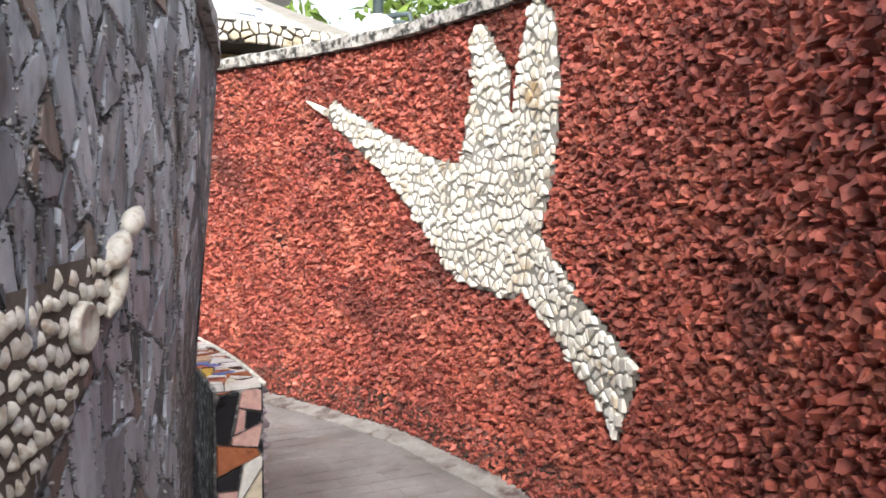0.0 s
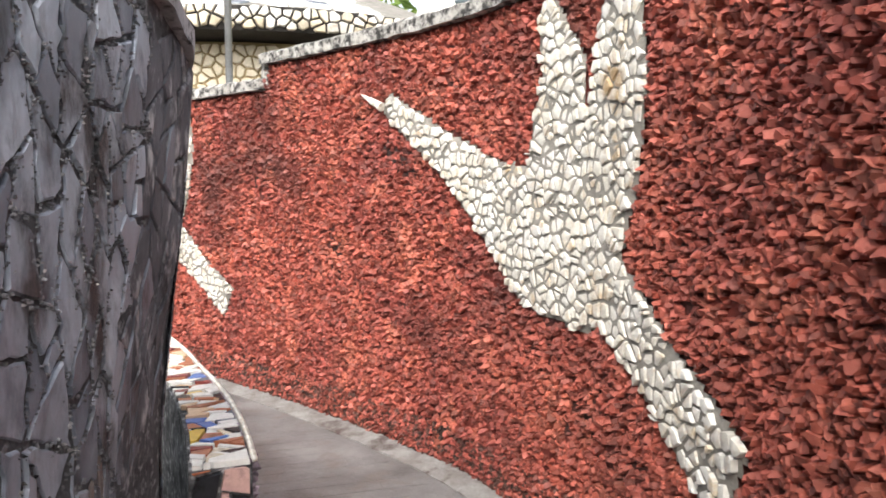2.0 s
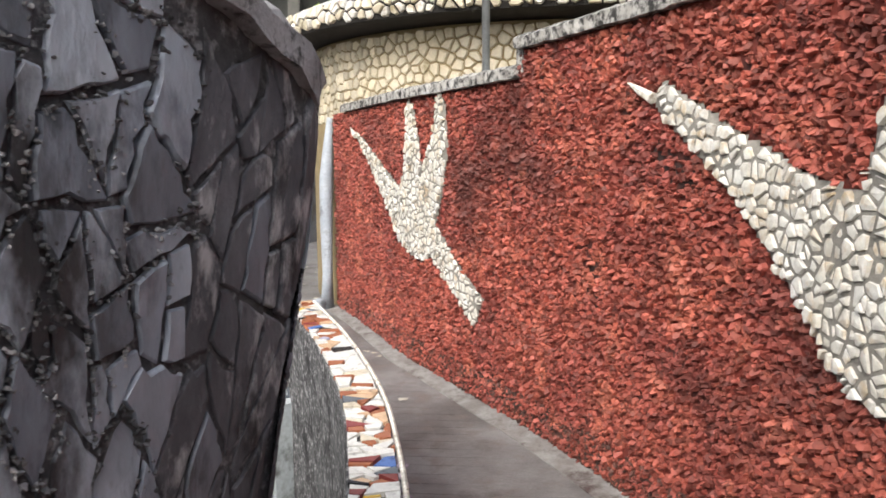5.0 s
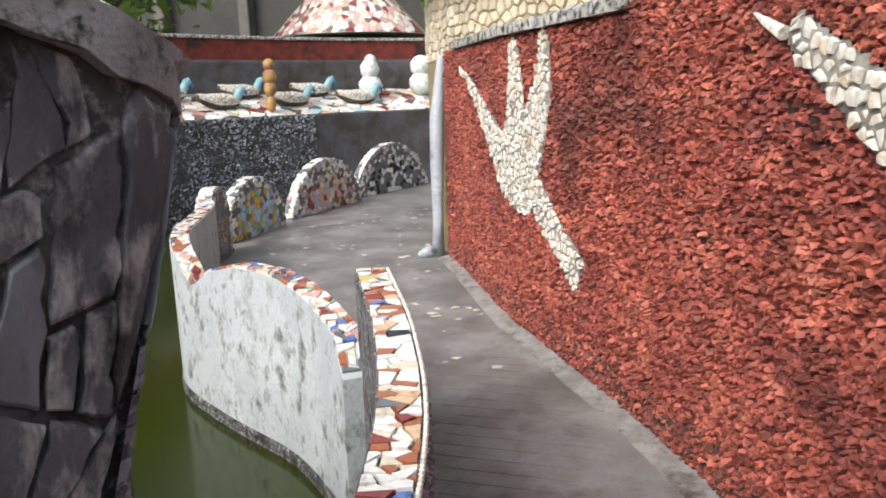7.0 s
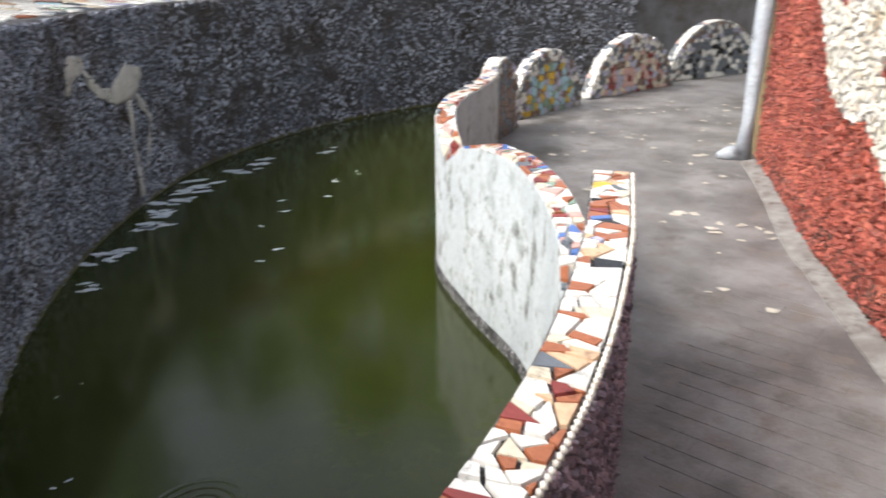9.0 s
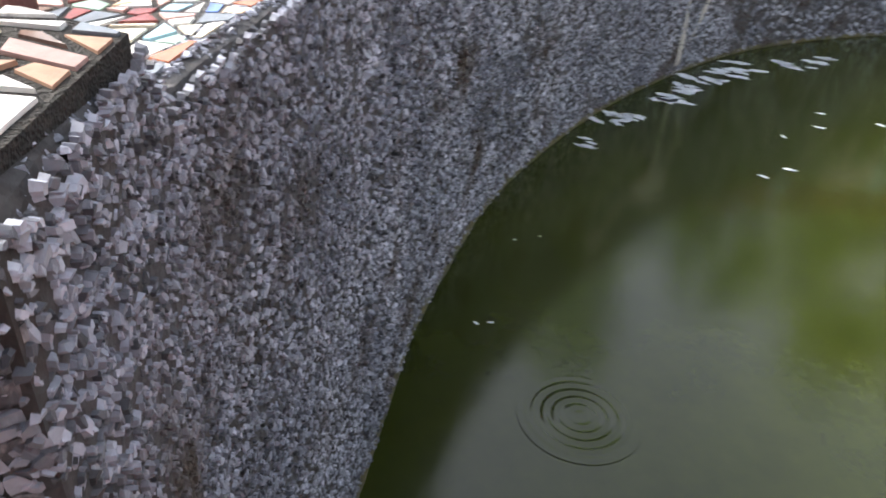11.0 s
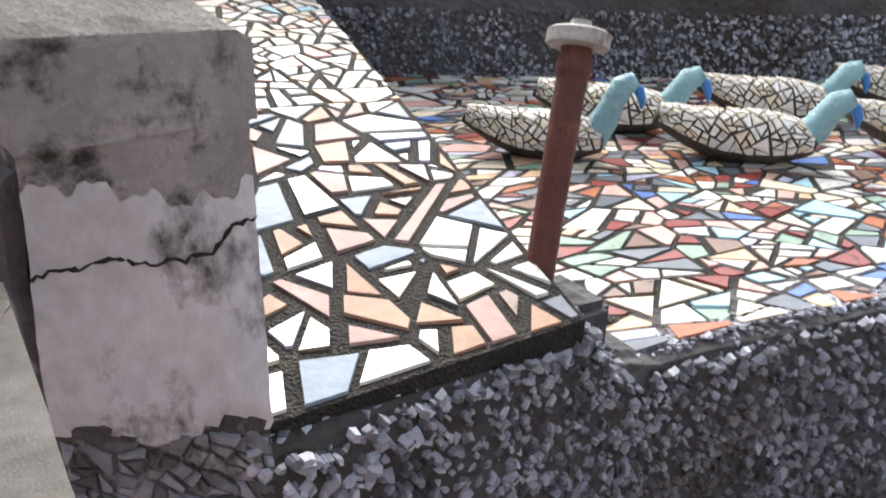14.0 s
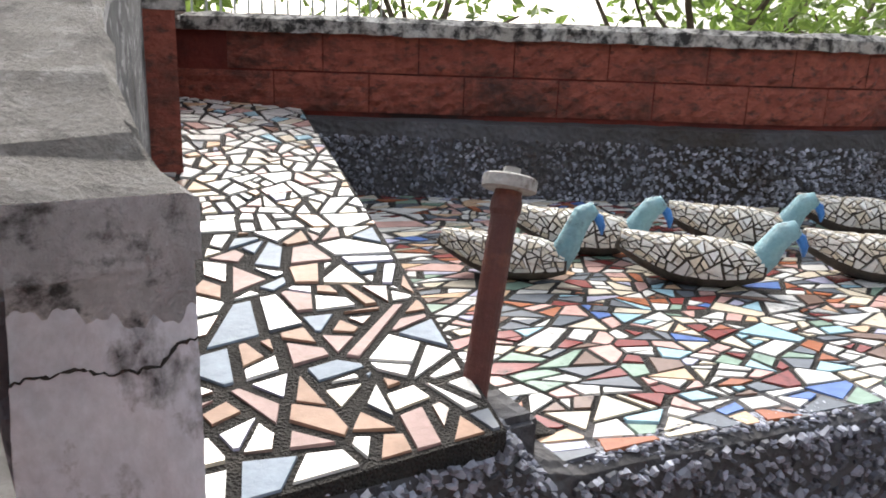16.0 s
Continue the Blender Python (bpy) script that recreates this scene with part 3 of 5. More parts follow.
HAND_B = Hand([((10.38, 1.7, 0.035), (9.84, 1.455, 0.09)), ((9.84, 1.455, 0.09), (9.45, 1.25, 0.135)), ((9.45, 1.25, 0.135), (9.1, 1.06, 0.2)), ((9.1, 1.06, 0.2), (8.82, 0.99, 0.21)),
               ((8.98, 1.89, 0.035), (8.96, 1.84, 0.06)), ((8.96, 1.84, 0.06), (8.935, 1.61, 0.115)), ((8.935, 1.61, 0.115), (8.95, 1.3, 0.19)), ((8.5, 1.9, 0.04), (8.495, 1.83, 0.08)), ((8.495, 1.83, 0.08), (8.5, 1.6, 0.125)),
               ((8.5, 1.6, 0.125), (8.6, 1.38, 0.165)), ((8.6, 1.38, 0.165), (8.75, 1.12, 0.18)), ((8.58, 0.93, 0.125), (8.28, 0.74, 0.1)), ((8.28, 0.74, 0.1), (7.86, 0.5, 0.125))], (-0.871, -0.491, -7.219))
on_red = upright(RED, -1)

for hand, box4, tip, seed in ((HAND_A, (3.9, 6.55, 0.4, 2.1), (6.38, 1.745, 6.57, 1.825), 11), (HAND_B, (7.8, 10.5, 0.4, 1.95), (10.38, 1.7, 10.58, 1.78), 12)):
    cx, cy = RED.at((box4[0] + box4[1]) / 2)
    thing = empty("hand_relief", (0, 0, 0), "bird-shaped hand relief of cream pebbles set in the red wall", "relief", group="hand reliefs")
    # bedding: a thin mortar sheet that follows the outline
    N = 0.02
    ss, zz = np.arange(box4[0] - 0.05, box4[1] + 0.05, N), np.arange(box4[2] - 0.05, box4[3] + 0.05, N)
    V, F, idx = [], [], {}
    for i, s in enumerate(ss):
        for j, z in enumerate(zz):
            d = hand.depth(s + N / 2, z + N / 2)
            if d > 0.0:
                q = []
                for a, b in ((0, 0), (1, 0), (1, 1), (0, 1)):
                    key = (i + a, j + b)
                    if key not in idx:
                        idx[key] = len(V)
                        dd = hand.depth(ss[0] + key[0] * N, zz[0] + key[1] * N)
                        V.append(on_red(ss[0] + key[0] * N, zz[0] + key[1] * N, 0.009 + 0.014 * min(1, max(0, dd) / 0.04)))
                    q.append(idx[key])
                F.append(tuple(q))
    raw("mortar_bed", V, F, GROUT_GREY, thing, smooth=True)
    size = 0.047 if seed == 11 else 0.05
    polys = cells(*box4, size, 0.49, 0.0085, 1.2, keep=lambda x, y: hand.depth(x, y) > 0.006, seed=seed, gap_vary=0.5, split=0.12)
    fit_in = []
    for c, poly in polys:
        c = tuple(np.mean(poly, axis=0))
        cut = []
        for x, y in poly:
            kx, ky = x, y
            for _ in range(6):
                if hand.depth(kx, ky) > 0.0:
                    break
                kx, ky = kx + (c[0] - kx) * 0.22, ky + (c[1] - ky) * 0.22
            cut.append((kx, ky))
        fit_in.append((c, cut))
    lay("pebble", fit_in, on_red, [HAND_STONE], [1], thing, 0.014, 0.029, 0.13, 0.05, 0.0025, 300, near=RED.at(4.9 if seed == 11 else 8.4))
    a, b, c_, d = tip
    v, f = tube([on_red(a, b, 0.03), on_red((a + c_) / 2, (b + d) / 2, 0.03), on_red(c_, d, 0.02)], [0.024, 0.017, 0.004], 7)
    raw("fingertip", v, f, SHELL, thing, label="white pointed shell fingertip")

def red_sample(s0, s1, z0, z1, jitter_depth=0.004):
    def sample(g, n):
        s, z = g.uniform(s0, s1, n), g.uniform(z0, z1, n)
        ok = np.array([HAND_A.depth(a, b) < -0.008 and HAND_B.depth(a, b) < -0.008 and b < red_top(a) - 0.035 for a, b in zip(s, z)])
        s, z = s[ok], z[ok]
        p = RED.at(s)
        t = np.stack([np.interp(s, RED.s, RED.t[:, 0]), np.interp(s, RED.s, RED.t[:, 1]), 0 * s], -1)
        out = np.stack([-t[:, 1], t[:, 0], 0 * s], -1)
        P = np.concatenate([p, z[:, None]], 1) + out * g.uniform(-0.002, 0.008, (len(s), 1))
        return P, t, np.tile((0, 0, 1.0), (len(s), 1)), out
    return sample

for s0, s1, dens, size in ((1.0, 3.2, 3200, 0.034), (3.2, 5.0, 3000, 0.033), (5.0, 7.3, 2800, 0.032), (7.3, RED.length, 2300, 0.034)):
    count = int((s1 - s0) * 2.1 * dens)
    V, F = chips(count, red_sample(s0, s1, 0.03, 2.08), size, 0.013, 0.42, 20 + int(s0))
    tagged(raw("stone_chips", V, F, RED_CHIP, red_wall), kind="stuff")
V, F = chips(300, red_sample(2.9, 4.0, 0.7, 1.9), 0.036, 0.018, 0.4, 91)
V, k = np.array(V), 10
for i in range(len(V) // k):
    raw("stone_chip", V[i * k:(i + 1) * k], [tuple(q for q in x) for x in F[:6]], RED_CHIP, red_wall)
# darker band of small chips at the foot
V, F = chips(9000, red_sample(1.0, RED.length, 0.0, 0.2), 0.026, 0.008, 0.3, 77)
tagged(raw("foot_chips", V, F, material("dark_red_chip", [(0.1, 0.04, 0.03), (0.05, 0.03, 0.026), (0.2, 0.09, 0.075)], 0.8, 3, 0.4, 80, island=0.4), red_wall), kind="stuff")

# ---- the dark slate wall with its sloping coping ----
def stone_top(s):
    return 1.595 + 0.39 * min(STONE.length - s, 1.7)

def stone_off(s, z):
    """The face leans out towards the top near the wall's end."""
    near = max(0.0, 1 - (STONE.length - s) / 0.9)
    return 0.01 - 0.05 * near * max(0.0, 1.6 - z)

def thick(s):
    """The wall thins a little away from its end."""
    return 0.12 - 0.042 * min(1.0, max(0.0, STONE.length - s) / 0.4)
def end_lean(s, o, z):
    """The wall's end is cut askew and leans back towards its foot."""
    k = max(0.0, 1 - (STONE.length - s) / 0.6)
    w = min(1.0, max(0.0, -o / thick(s)))
    return -k * 0.4 * (1 - w) * min(0.8, max(0.0, 1.6 - z))
def stone_profile(s):
    zt = stone_top(s)
    return [(stone_off(s, -0.9), -0.9), (stone_off(s, 0.8), 0.8), (stone_off(s, zt), zt), (-thick(s), zt), (-thick(s), -0.9)]
END = STONE.length
v, f = band(STONE, 0, END - 0.012, stone_profile, 0.06, ds=end_lean)
stone_wall = tagged(raw("wall_slate", v, f, MORTAR_DARK), "dark wall clad in irregular slate slabs", "wall", kind="structure")
v, f = band(STONE, 0, END + 0.012, lambda s: [(0.012 + 0.028 * min(1.0, (END - s) / 0.25), stone_top(s)), (0.014 + 0.028 * min(1.0, (END - s) / 0.25), stone_top(s) + 0.04), (0.025, stone_top(s) + 0.055), (0.006 - thick(s), stone_top(s) + 0.055), (-thick(s) - 0.006, stone_top(s) + 0.045), (-thick(s) - 0.006, stone_top(s))], 0.04, rough=0.0025, ds=end_lean)
tagged(raw("slate_wall_coping", v, f, [CONCRETE, TOP_CONCRETE, GRIMY], mats=[1 if i % 6 in (2, 3) else 2 for i in range(len(f) - 2)] + [2, 2]), "grey mildewed concrete coping sloping down along the slate wall", "coping", kind="structure")
def on_stone(s, z, h):
    x, y = STONE.at(s + end_lean(s, 0.0, z), stone_off(s, z) + h)
    return (float(x), float(y), z)
slabs = shards(0.4, END - 0.008, 0.3, 2.2, 0.1, 0.0065, 1.7, keep=lambda s, z: z < stone_top(s) - 0.02, seed=31, spread=1.1, lost=0.03)
g = np.random.default_rng(30)
slabs = [(c, ragged(p, g, 0.0032, 0.02)) for c, p in slabs]
slabs = [(c, [(x, min(y, stone_top(x) - 0.004)) for x, y in p]) for c, p in slabs]
lay("slate_slab", [q for q in slabs if q[0][0] < END - 0.34], on_stone, [SLATE, SLATE_DARK, SLATE_BROWN], [10, 4, 1], stone_wall, -0.006, 0.0045, 0.09, 0.06, 0, 300, near=STONE.at(END - 0.6), seed=34)
lay("slate_slab", [q for q in slabs if q[0][0] >= END - 0.34], on_stone, [MILDEW, SLATE_DARK], [8, 1], stone_wall, -0.006, 0.003, 0.1, 0.03, 0, 100, seed=35)
# crumbs of old mortar standing along the joints
g = np.random.default_rng(36)
spots = []
for c, p in slabs:
    for (x0, z0), (x1, z1) in zip(p, p[1:] + p[:1]):
        if g.random() < 0.5 and 1.6 < c[0] < END - 0.36:
            for k in g.random(int(math.hypot(x1 - x0, z1 - z0) / 0.006)):
                spots.append((x0 + (x1 - x0) * k + g.normal(0, 0.0055), min(z0 + (z1 - z0) * k + g.normal(0, 0.0055), stone_top(x0) - 0.006)))
def crumb_sample(g, n):
    P = np.array([on_stone(a, b, 0.003) for a, b in spots])
    t = np.array([[*np.interp(a, STONE.s, STONE.t[:, 0])[None], *np.interp(a, STONE.s, STONE.t[:, 1])[None], 0.0] for a, _ in spots])
    return P, t, np.tile((0, 0, 1.0), (len(P), 1)), np.stack([t[:, 1], -t[:, 0], 0 * t[:, 0]], -1)
V, F = chips(len(spots), crumb_sample, 0.0065, 0.0028, 0.4, 37)
tagged(raw("mortar_crumbs", V, F, CRUMB, stone_wall), kind="stuff")
# the plastered end, with a crack across it
ex, ey = STONE.at(END)
td = STONE.t[-1]
def on_end(u, z, h):
    """u runs across the wall's end from the passage side."""
    o = stone_off(END, z) + (-thick(END) - stone_off(END, z)) * u
    x, y = STONE.at(END + end_lean(END, o, z) + h, o)
    return (float(x), float(y), z)
V, F = [], []
nu, nz = 36, 120
zs = np.linspace(0.3, 1.6, nz)
g = np.random.default_rng(5)
for j, z in enumerate(zs):
    for i in range(nu + 1):
        u = i / nu
        edge = 0.006 if (z > 1.36 + 0.015 * math.sin(9 * u)) else 0.0
        zc = 1.462 + 0.012 * math.sin(7 * u) + (0.055 * max(0, u - 0.55))
        wave = max(0, 1 - abs(z - 1.555) / 0.042) * (0.012 * math.sin(5 * u + 1) + 0.005 * math.sin(27 * u) + 0.003 * math.sin(61 * u))
        V.append(on_end(u, z + wave, 0.004 + edge + g.normal(0, 0.0009)))
for j in range(nz - 1):
    for i in range(nu):
        a = j * (nu + 1) + i
        F.append((a, a + 1, a + nu + 2, a + nu + 1))
raw("end_plaster", V, F, [END_PLASTER, MORTAR_DARK, GRIMY], stone_wall, [1 if zs[k // nu] <= 1.352 + 0.012 * math.sin(0.25 * (k % nu)) else (2 if zs[k // nu] >= 1.555 else 0) for k in range(len(F))], "cracked pale grey plaster on the wall's end", smooth=True)
crack = []
for i in range(41):
    u = i / 40
    crack.append(on_end(u, 1.508 + 0.004 * math.sin(7 * u) + 0.0025 * math.sin(23 * u) + 0.05 * max(0, u - 0.62) + g.normal(0, 0.0016), 0.0105))
v, f = tube(crack, [0.0008 + 0.0015 * g.random() ** 2 for _ in crack], 5)
raw("crack", v, f, GROUT_BLACK, stone_wall, label="black jagged crack in the plaster")
ends = shards(0.0, 1.2, 3.5, 13.55, 0.15, 0.02, 1.3, seed=33, spread=0.7)
lay("end_stone", [((c[0] / 1.2, c[1] / 10), [(x / 1.2, y / 10) for x, y in p]) for c, p in ends], on_end, [MILDEW, DARK_CHIP, SLATE_DARK], [5, 5, 1], stone_wall, -0.002, 0.009, 0.2, 0.0, 0, 300, near=STONE.at(END))

# a shell bird on the slate wall
bird = empty("shell_bird_relief", (0, 0, 0), "bird head relief made of white cowrie shells on slate", "relief")
st = STONE.dist_to(-0.43, -0.06)
BIRD = Hand([((st - 0.19, 1.13, 0.04), (st - 0.33, 1.07, 0.095)), ((st - 0.33, 1.07, 0.095), (st - 0.62, 0.97, 0.15)), ((st - 0.62, 0.97, 0.15), (st - 1.1, 0.72, 0.2))])
shells = cells(st - 1.2, st - 0.1, 0.4, 1.3, 0.03, 0.36, 0.008, 1.25, keep=lambda a, b: BIRD.depth(a, b) > 0.004 and math.hypot((a - st + 0.29) / 0.05, (b - 1.07) / 0.045) > 1, seed=9, gap_vary=0.5)
lay("shell", shells, on_stone, [SHELL], [1], bird, 0.002, 0.012, 0.3, 0.05, 0.005, 300, near=STONE.at(st - 0.3), smooth=True)
V, F, idx = [], [], {}
for i, a in enumerate(np.arange(st - 1.2, st - 0.1, 0.02)):
    for j, b in enumerate(np.arange(0.45, 1.3, 0.02)):
        if BIRD.depth(a + 0.01, b + 0.01) > -0.006:
            q = []
            for di, dj in ((0, 0), (1, 0), (1, 1), (0, 1)):
                if (i + di, j + dj) not in idx:
                    idx[i + di, j + dj] = len(V)
                    V.append(on_stone(a + di * 0.02, b + dj * 0.02, 0.0075))
                q.append(idx[i + di, j + dj])
            F.append(tuple(q))
raw("mortar_bed", V, F, material("brown_mortar", [(0.12, 0.1, 0.085), (0.2, 0.17, 0.145)], 0.9, 14, 0.8, 90), bird, label="rough brown mortar bed", smooth=True)
for name, a, b, r in (("upper_beak", (st - 0.09, 1.2), (st, 1.245), 0.03), ("beak_root", (st - 0.175, 1.15), (st - 0.085, 1.205), 0.034), ("lower_beak", (st - 0.19, 1.07), (st - 0.085, 1.165), 0.026)):
    path_b = [on_stone(a[0] + (b[0] - a[0]) * k, a[1] + (b[1] - a[1]) * k, 0.016) for k in (0, 0.2, 0.5, 0.8, 1.0)]
    v, f = tube(path_b, [r * 0.2, r * 0.62, r * 0.7, r * 0.42, 0.003], 10)
    raw(name, v, f, SHELL, bird, label="pale pointed shell beak", smooth=True)
ring_eye = []
for h, q in ((0.008, 1.0), (0.02, 0.98), (0.024, 0.85), (0.018, 0.72), (0.016, 0.0)):
    ring_eye += [on_stone(st - 0.29 + 0.046 * q * math.cos(a), 1.07 + 0.04 * q * math.sin(a), h) for a in np.linspace(0, 6.2832, 17)[:-1]]
raw("eye", ring_eye, [(r * 16 + k, r * 16 + (k + 1) % 16, (r + 1) * 16 + (k + 1) % 16, (r + 1) * 16 + k) for r in range(4) for k in range(16)], SHELL, bird, label="oval white shell eye with a raised lip", smooth=True)

# ---- the parapet between path and pool ----
def par_z(s):
    return 0.725 + 0.10 * max(0.0, s - 1.0) / (PAR.length - 1.0)
PW = 0.14
v, f = band(PAR, 0, PAR.length, lambda s: [(0, -0.9), (0, par_z(s) - 0.012), (-PW, par_z(s) - 0.012), (-PW, -0.9)], 0.06)
parapet = tagged(raw("parapet", v, f, MOSSY), "low curved parapet with a broken-tile top beside the pond", "parapet", kind="structure")
parapet.data.materials.append(GROUT_GREY)
def on_par(s, w, h):
    x, y = PAR.at(s, -w)
    return (float(x), float(y), par_z(s) - 0.012 + h)
top_tiles = shards(0.0, PAR.length, 0.003, PW - 0.003, 0.054, 0.006, 1.5, seed=41, spread=1.1)
order = ["white", "terracotta", "cream", "black", "peach", "blue", "maroon", "slate", "yellow", "lilac"]
lay("tile_chip", top_tiles, on_par, [TILES[k] for k in order], [46, 21, 5, 9, 5, 3, 5, 4, 1, 2], parapet, -0.004, 0.012, 0.04, 0.02, 0, 300, near=(-0.2, 1.4), seed=44)
# purple pebbledash on the path side
def par_side(g, n):
    s, z = g.uniform(0.02, PAR.length, n), g.uniform(0.0, 0.72, n)
    p = PAR.at(s)
    t = np.stack([np.interp(s, PAR.s, PAR.t[:, 0]), np.interp(s, PAR.s, PAR.t[:, 1]), 0 * s], -1)
    out = np.stack([t[:, 1], -t[:, 0], 0 * s], -1)
    z = np.minimum(z, np.array([par_z(a) for a in s]) - 0.02)
    return np.concatenate([p, z[:, None]], 1), t, np.tile((0, 0, 1.0), (n, 1)), out
V, F = chips(5200, par_side, 0.026, 0.012, 0.35, 51, 6)
tagged(raw("pebble_side", V, F, PURPLE_CHIP, parapet), kind="stuff")
# white pebble rim under the top, path side
V, F = [], []
for s in np.arange(0.02, PAR.length, 0.021):
    x, y = PAR.at(s, 0.006)
    b = len(V)
    z, r = par_z(s) - 0.006, 0.0095
    for i in range(4):
        for j in range(6):
            a, c = math.pi * i / 3 - math.pi / 2, j * math.pi / 3
            V.append((x + r * math.cos(a) * math.cos(c), y + r * math.cos(a) * math.sin(c), z + r * math.sin(a)))
    F += [(b + i * 6 + j, b + i * 6 + (j + 1) % 6, b + (i + 1) * 6 + (j + 1) % 6, b + (i + 1) * 6 + j) for i in range(3) for j in range(6)]
tagged(raw("pebble_rim", V, F, SHELL, parapet, smooth=True), kind="stuff")
# mosaic on the near end
def on_par_end(u, z, h):
    x, y = PAR.at(-h, -u)
    return (float(x), float(y), z)
endt = shards(0.003, PW - 0.003, 0.0, 0.715, 0.075, 0.006, 1.0, seed=49)
lay("tile_chip", endt, on_par_end, [TILES[k] for k in ("pink", "black", "cream", "peach", "brown", "white", "terracotta")], [4, 6, 3, 1, 2, 1, 4], parapet, -0.003, 0.01, 0.06, 0.02, 0, 300, seed=52)

# ---- the whitewashed lobed wall at the far side of the path ----
LOBE = RIM.dist_to(-2.5, 4.27)
def rim_z(s):
    if s < LOBE:
        return float(np.interp(s, (0, 0.15, 0.6, 1.1, 1.45, 1.75, 2.0, LOBE - 0.01), (0.36, 0.51, 0.585, 0.635, 0.625, 0.55, 0.42, 0.30)))
    k = (s - LOBE) / (RIM.length - LOBE)
    return 0.36 + 0.29 * math.sqrt(max(0.0, 1 - (1 - min(1.0, 3.0 * k)) ** 2))
v, f = band(RIM, 0, RIM.length, lambda s: [(0, -0.9), (0, rim_z(s) - 0.012), (-0.14, rim_z(s) - 0.012), (-0.14, -0.9)], 0.06, rough=0.001)
rim_wall = tagged(raw("wall_lobed", v, f, PLASTER), "whitewashed lobed wall with a broken-tile top over the pond", "wall", kind="structure")
v, f = band(RIM, 0, RIM.length, [(-0.143, -0.9), (-0.143, -0.38), (-0.15, -0.40), (-0.15, -0.9)], 0.06)
raw("water_stain", v, f, MOSSY, rim_wall, label="dark slimy tide band above the water")
v, f = band(PAR, 0, PAR.length, [(-0.143, -0.9), (-0.143, -0.36), (-0.15, -0.38), (-0.15, -0.9)], 0.06)
raw("water_stain", v, f, MOSSY, parapet, label="dark slimy tide band above the water")
def on_rim(s, w, h):
    x, y = RIM.at(s, -w)
    return (float(x), float(y), rim_z(s) - 0.012 + h)
rim_tiles = shards(0.02, RIM.length, 0.003, 0.137, 0.055, 0.007, 1.2, seed=55)
lay("tile_chip", rim_tiles, on_rim, [TILES[k] for k in ("white", "pink", "terracotta", "cream", "blue", "maroon", "slate", "green")], [34, 16, 12, 14, 8, 7, 6, 3], rim_wall, -0.004, 0.014, 0.06, 0.03, 0, 300, seed=57)

# ---- half-round mosaic discs along the far rim ----
def disc(at, turn, r, height, seed, looks, label):
    thing = empty("mosaic_disc", (*at, 0.0), label, "mosaic panel", group="half-round mosaic panels")
    thing.rotation_euler = (0, 0, radians(turn))
    def rim_in(x, z):
        return (x / r) ** 2 + (max(z - (height - r), 0) / r) ** 2
    n = 20
    pts = [(r * math.cos(a), height - r + r * math.sin(a)) for a in np.linspace(0, math.pi, n)]
    pts = [(r, -0.05)] + pts + [(-r, -0.05)]
    V = [(x, 0.07, z) for x, z in pts] + [(x, -0.07, z) for x, z in pts]
    m = len(pts)
    F = [tuple(range(m)), tuple(range(2 * m - 1, m - 1, -1))] + [(k, k + m, (k + 1) % m + m, (k + 1) % m) for k in range(m)]
    raw("slab", V, F, GROUT_GREY, thing)
    def face(x, z, h):
        return (x, -0.07 - h, z)
    def crown(a, w, h):
        return ((r + h) * math.cos(a / r), w, height - r + (r + h) * math.sin(a / r))
    lay("crown_tile", cells(0.0, math.pi * r, -0.068, 0.068, 0.06, 0.4, 0.007, 1.0, seed=seed + 1), crown, [TILES["white"], TILES["slate"], TILES["pink"]], [6, 2, 1], thing, -0.004, 0.01, 0.08, 0, 0, 60)
    for ring, size, mats, w in ((lambda x, z: 0.62 < rim_in(x, z) < 0.97, 0.055, [TILES["white"], TILES["slate"], TILES["brown"], TILES["lilac"]], [5, 4, 2, 2]), (lambda x, z: rim_in(x, z) <= 0.62, 0.075, [TILES[k] for k in looks], [1] * len(looks))):
        lay("tile_chip", cells(-r, r, 0.0, height, size, 0.42, 0.008, 1.0, keep=ring, seed=seed), face, mats, w, thing, -0.003, 0.012, 0.08, 0.05, 0, 40, near=None, seed=seed)
    return thing
disc((-3.78, 6.35), 108, 0.42, 0.72, 61, ["brown", "brown", "slate"], "half-round panel of plain brown and grey tile chips")
disc((-4.1, 7.66), 88, 0.62, 0.66, 62, ["green", "yellow", "sky", "brown", "lilac"], "half-round panel with a green and yellow tile figure")
disc((-4.0, 9.45), 80, 0.86, 0.7, 63, ["pink", "maroon", "lilac", "brown", "cream"], "half-round panel with a pink and maroon tile figure")
disc((-3.72, 11.35), 72, 0.98, 0.76, 64, ["black", "slate", "white", "slate"], "half-round panel with a black and grey tile figure")

# small fallen petals on the path
g = np.random.default_rng(14)
spots = 0
while spots < 120:
    x, y = g.uniform(-4.0, 0.2), g.uniform(4.0, 10.5)
    edge = np.interp(y, RED.p[120:, 1], RED.p[120:, 0]) if y < 6.8 else -1.2
    rim = np.interp(y, [4.0, 4.7, 6.3, 7.6, 9.0, 10.5], [-1.7, -2.8, -3.6, -3.9, -3.7, -2.8])
    if not rim + 0.1 < x < edge - 0.1:
        continue
    r = g.uniform(0.012, 0.038)
    a = np.sort(g.uniform(0, 6.28, 6))
    V = [(x + r * math.cos(q) * 1.3, y + r * math.sin(q), 0.004 + g.uniform(0, 0.008)) for q in a] + [(x, y, 0.014)]
    tagged(raw("petal", V, [(k, (k + 1) % 6, 6) for k in range(6)], DRY_LEAF), "pale dry petal fallen on the grey path", "petal", group="petals on the path")
    spots += 1

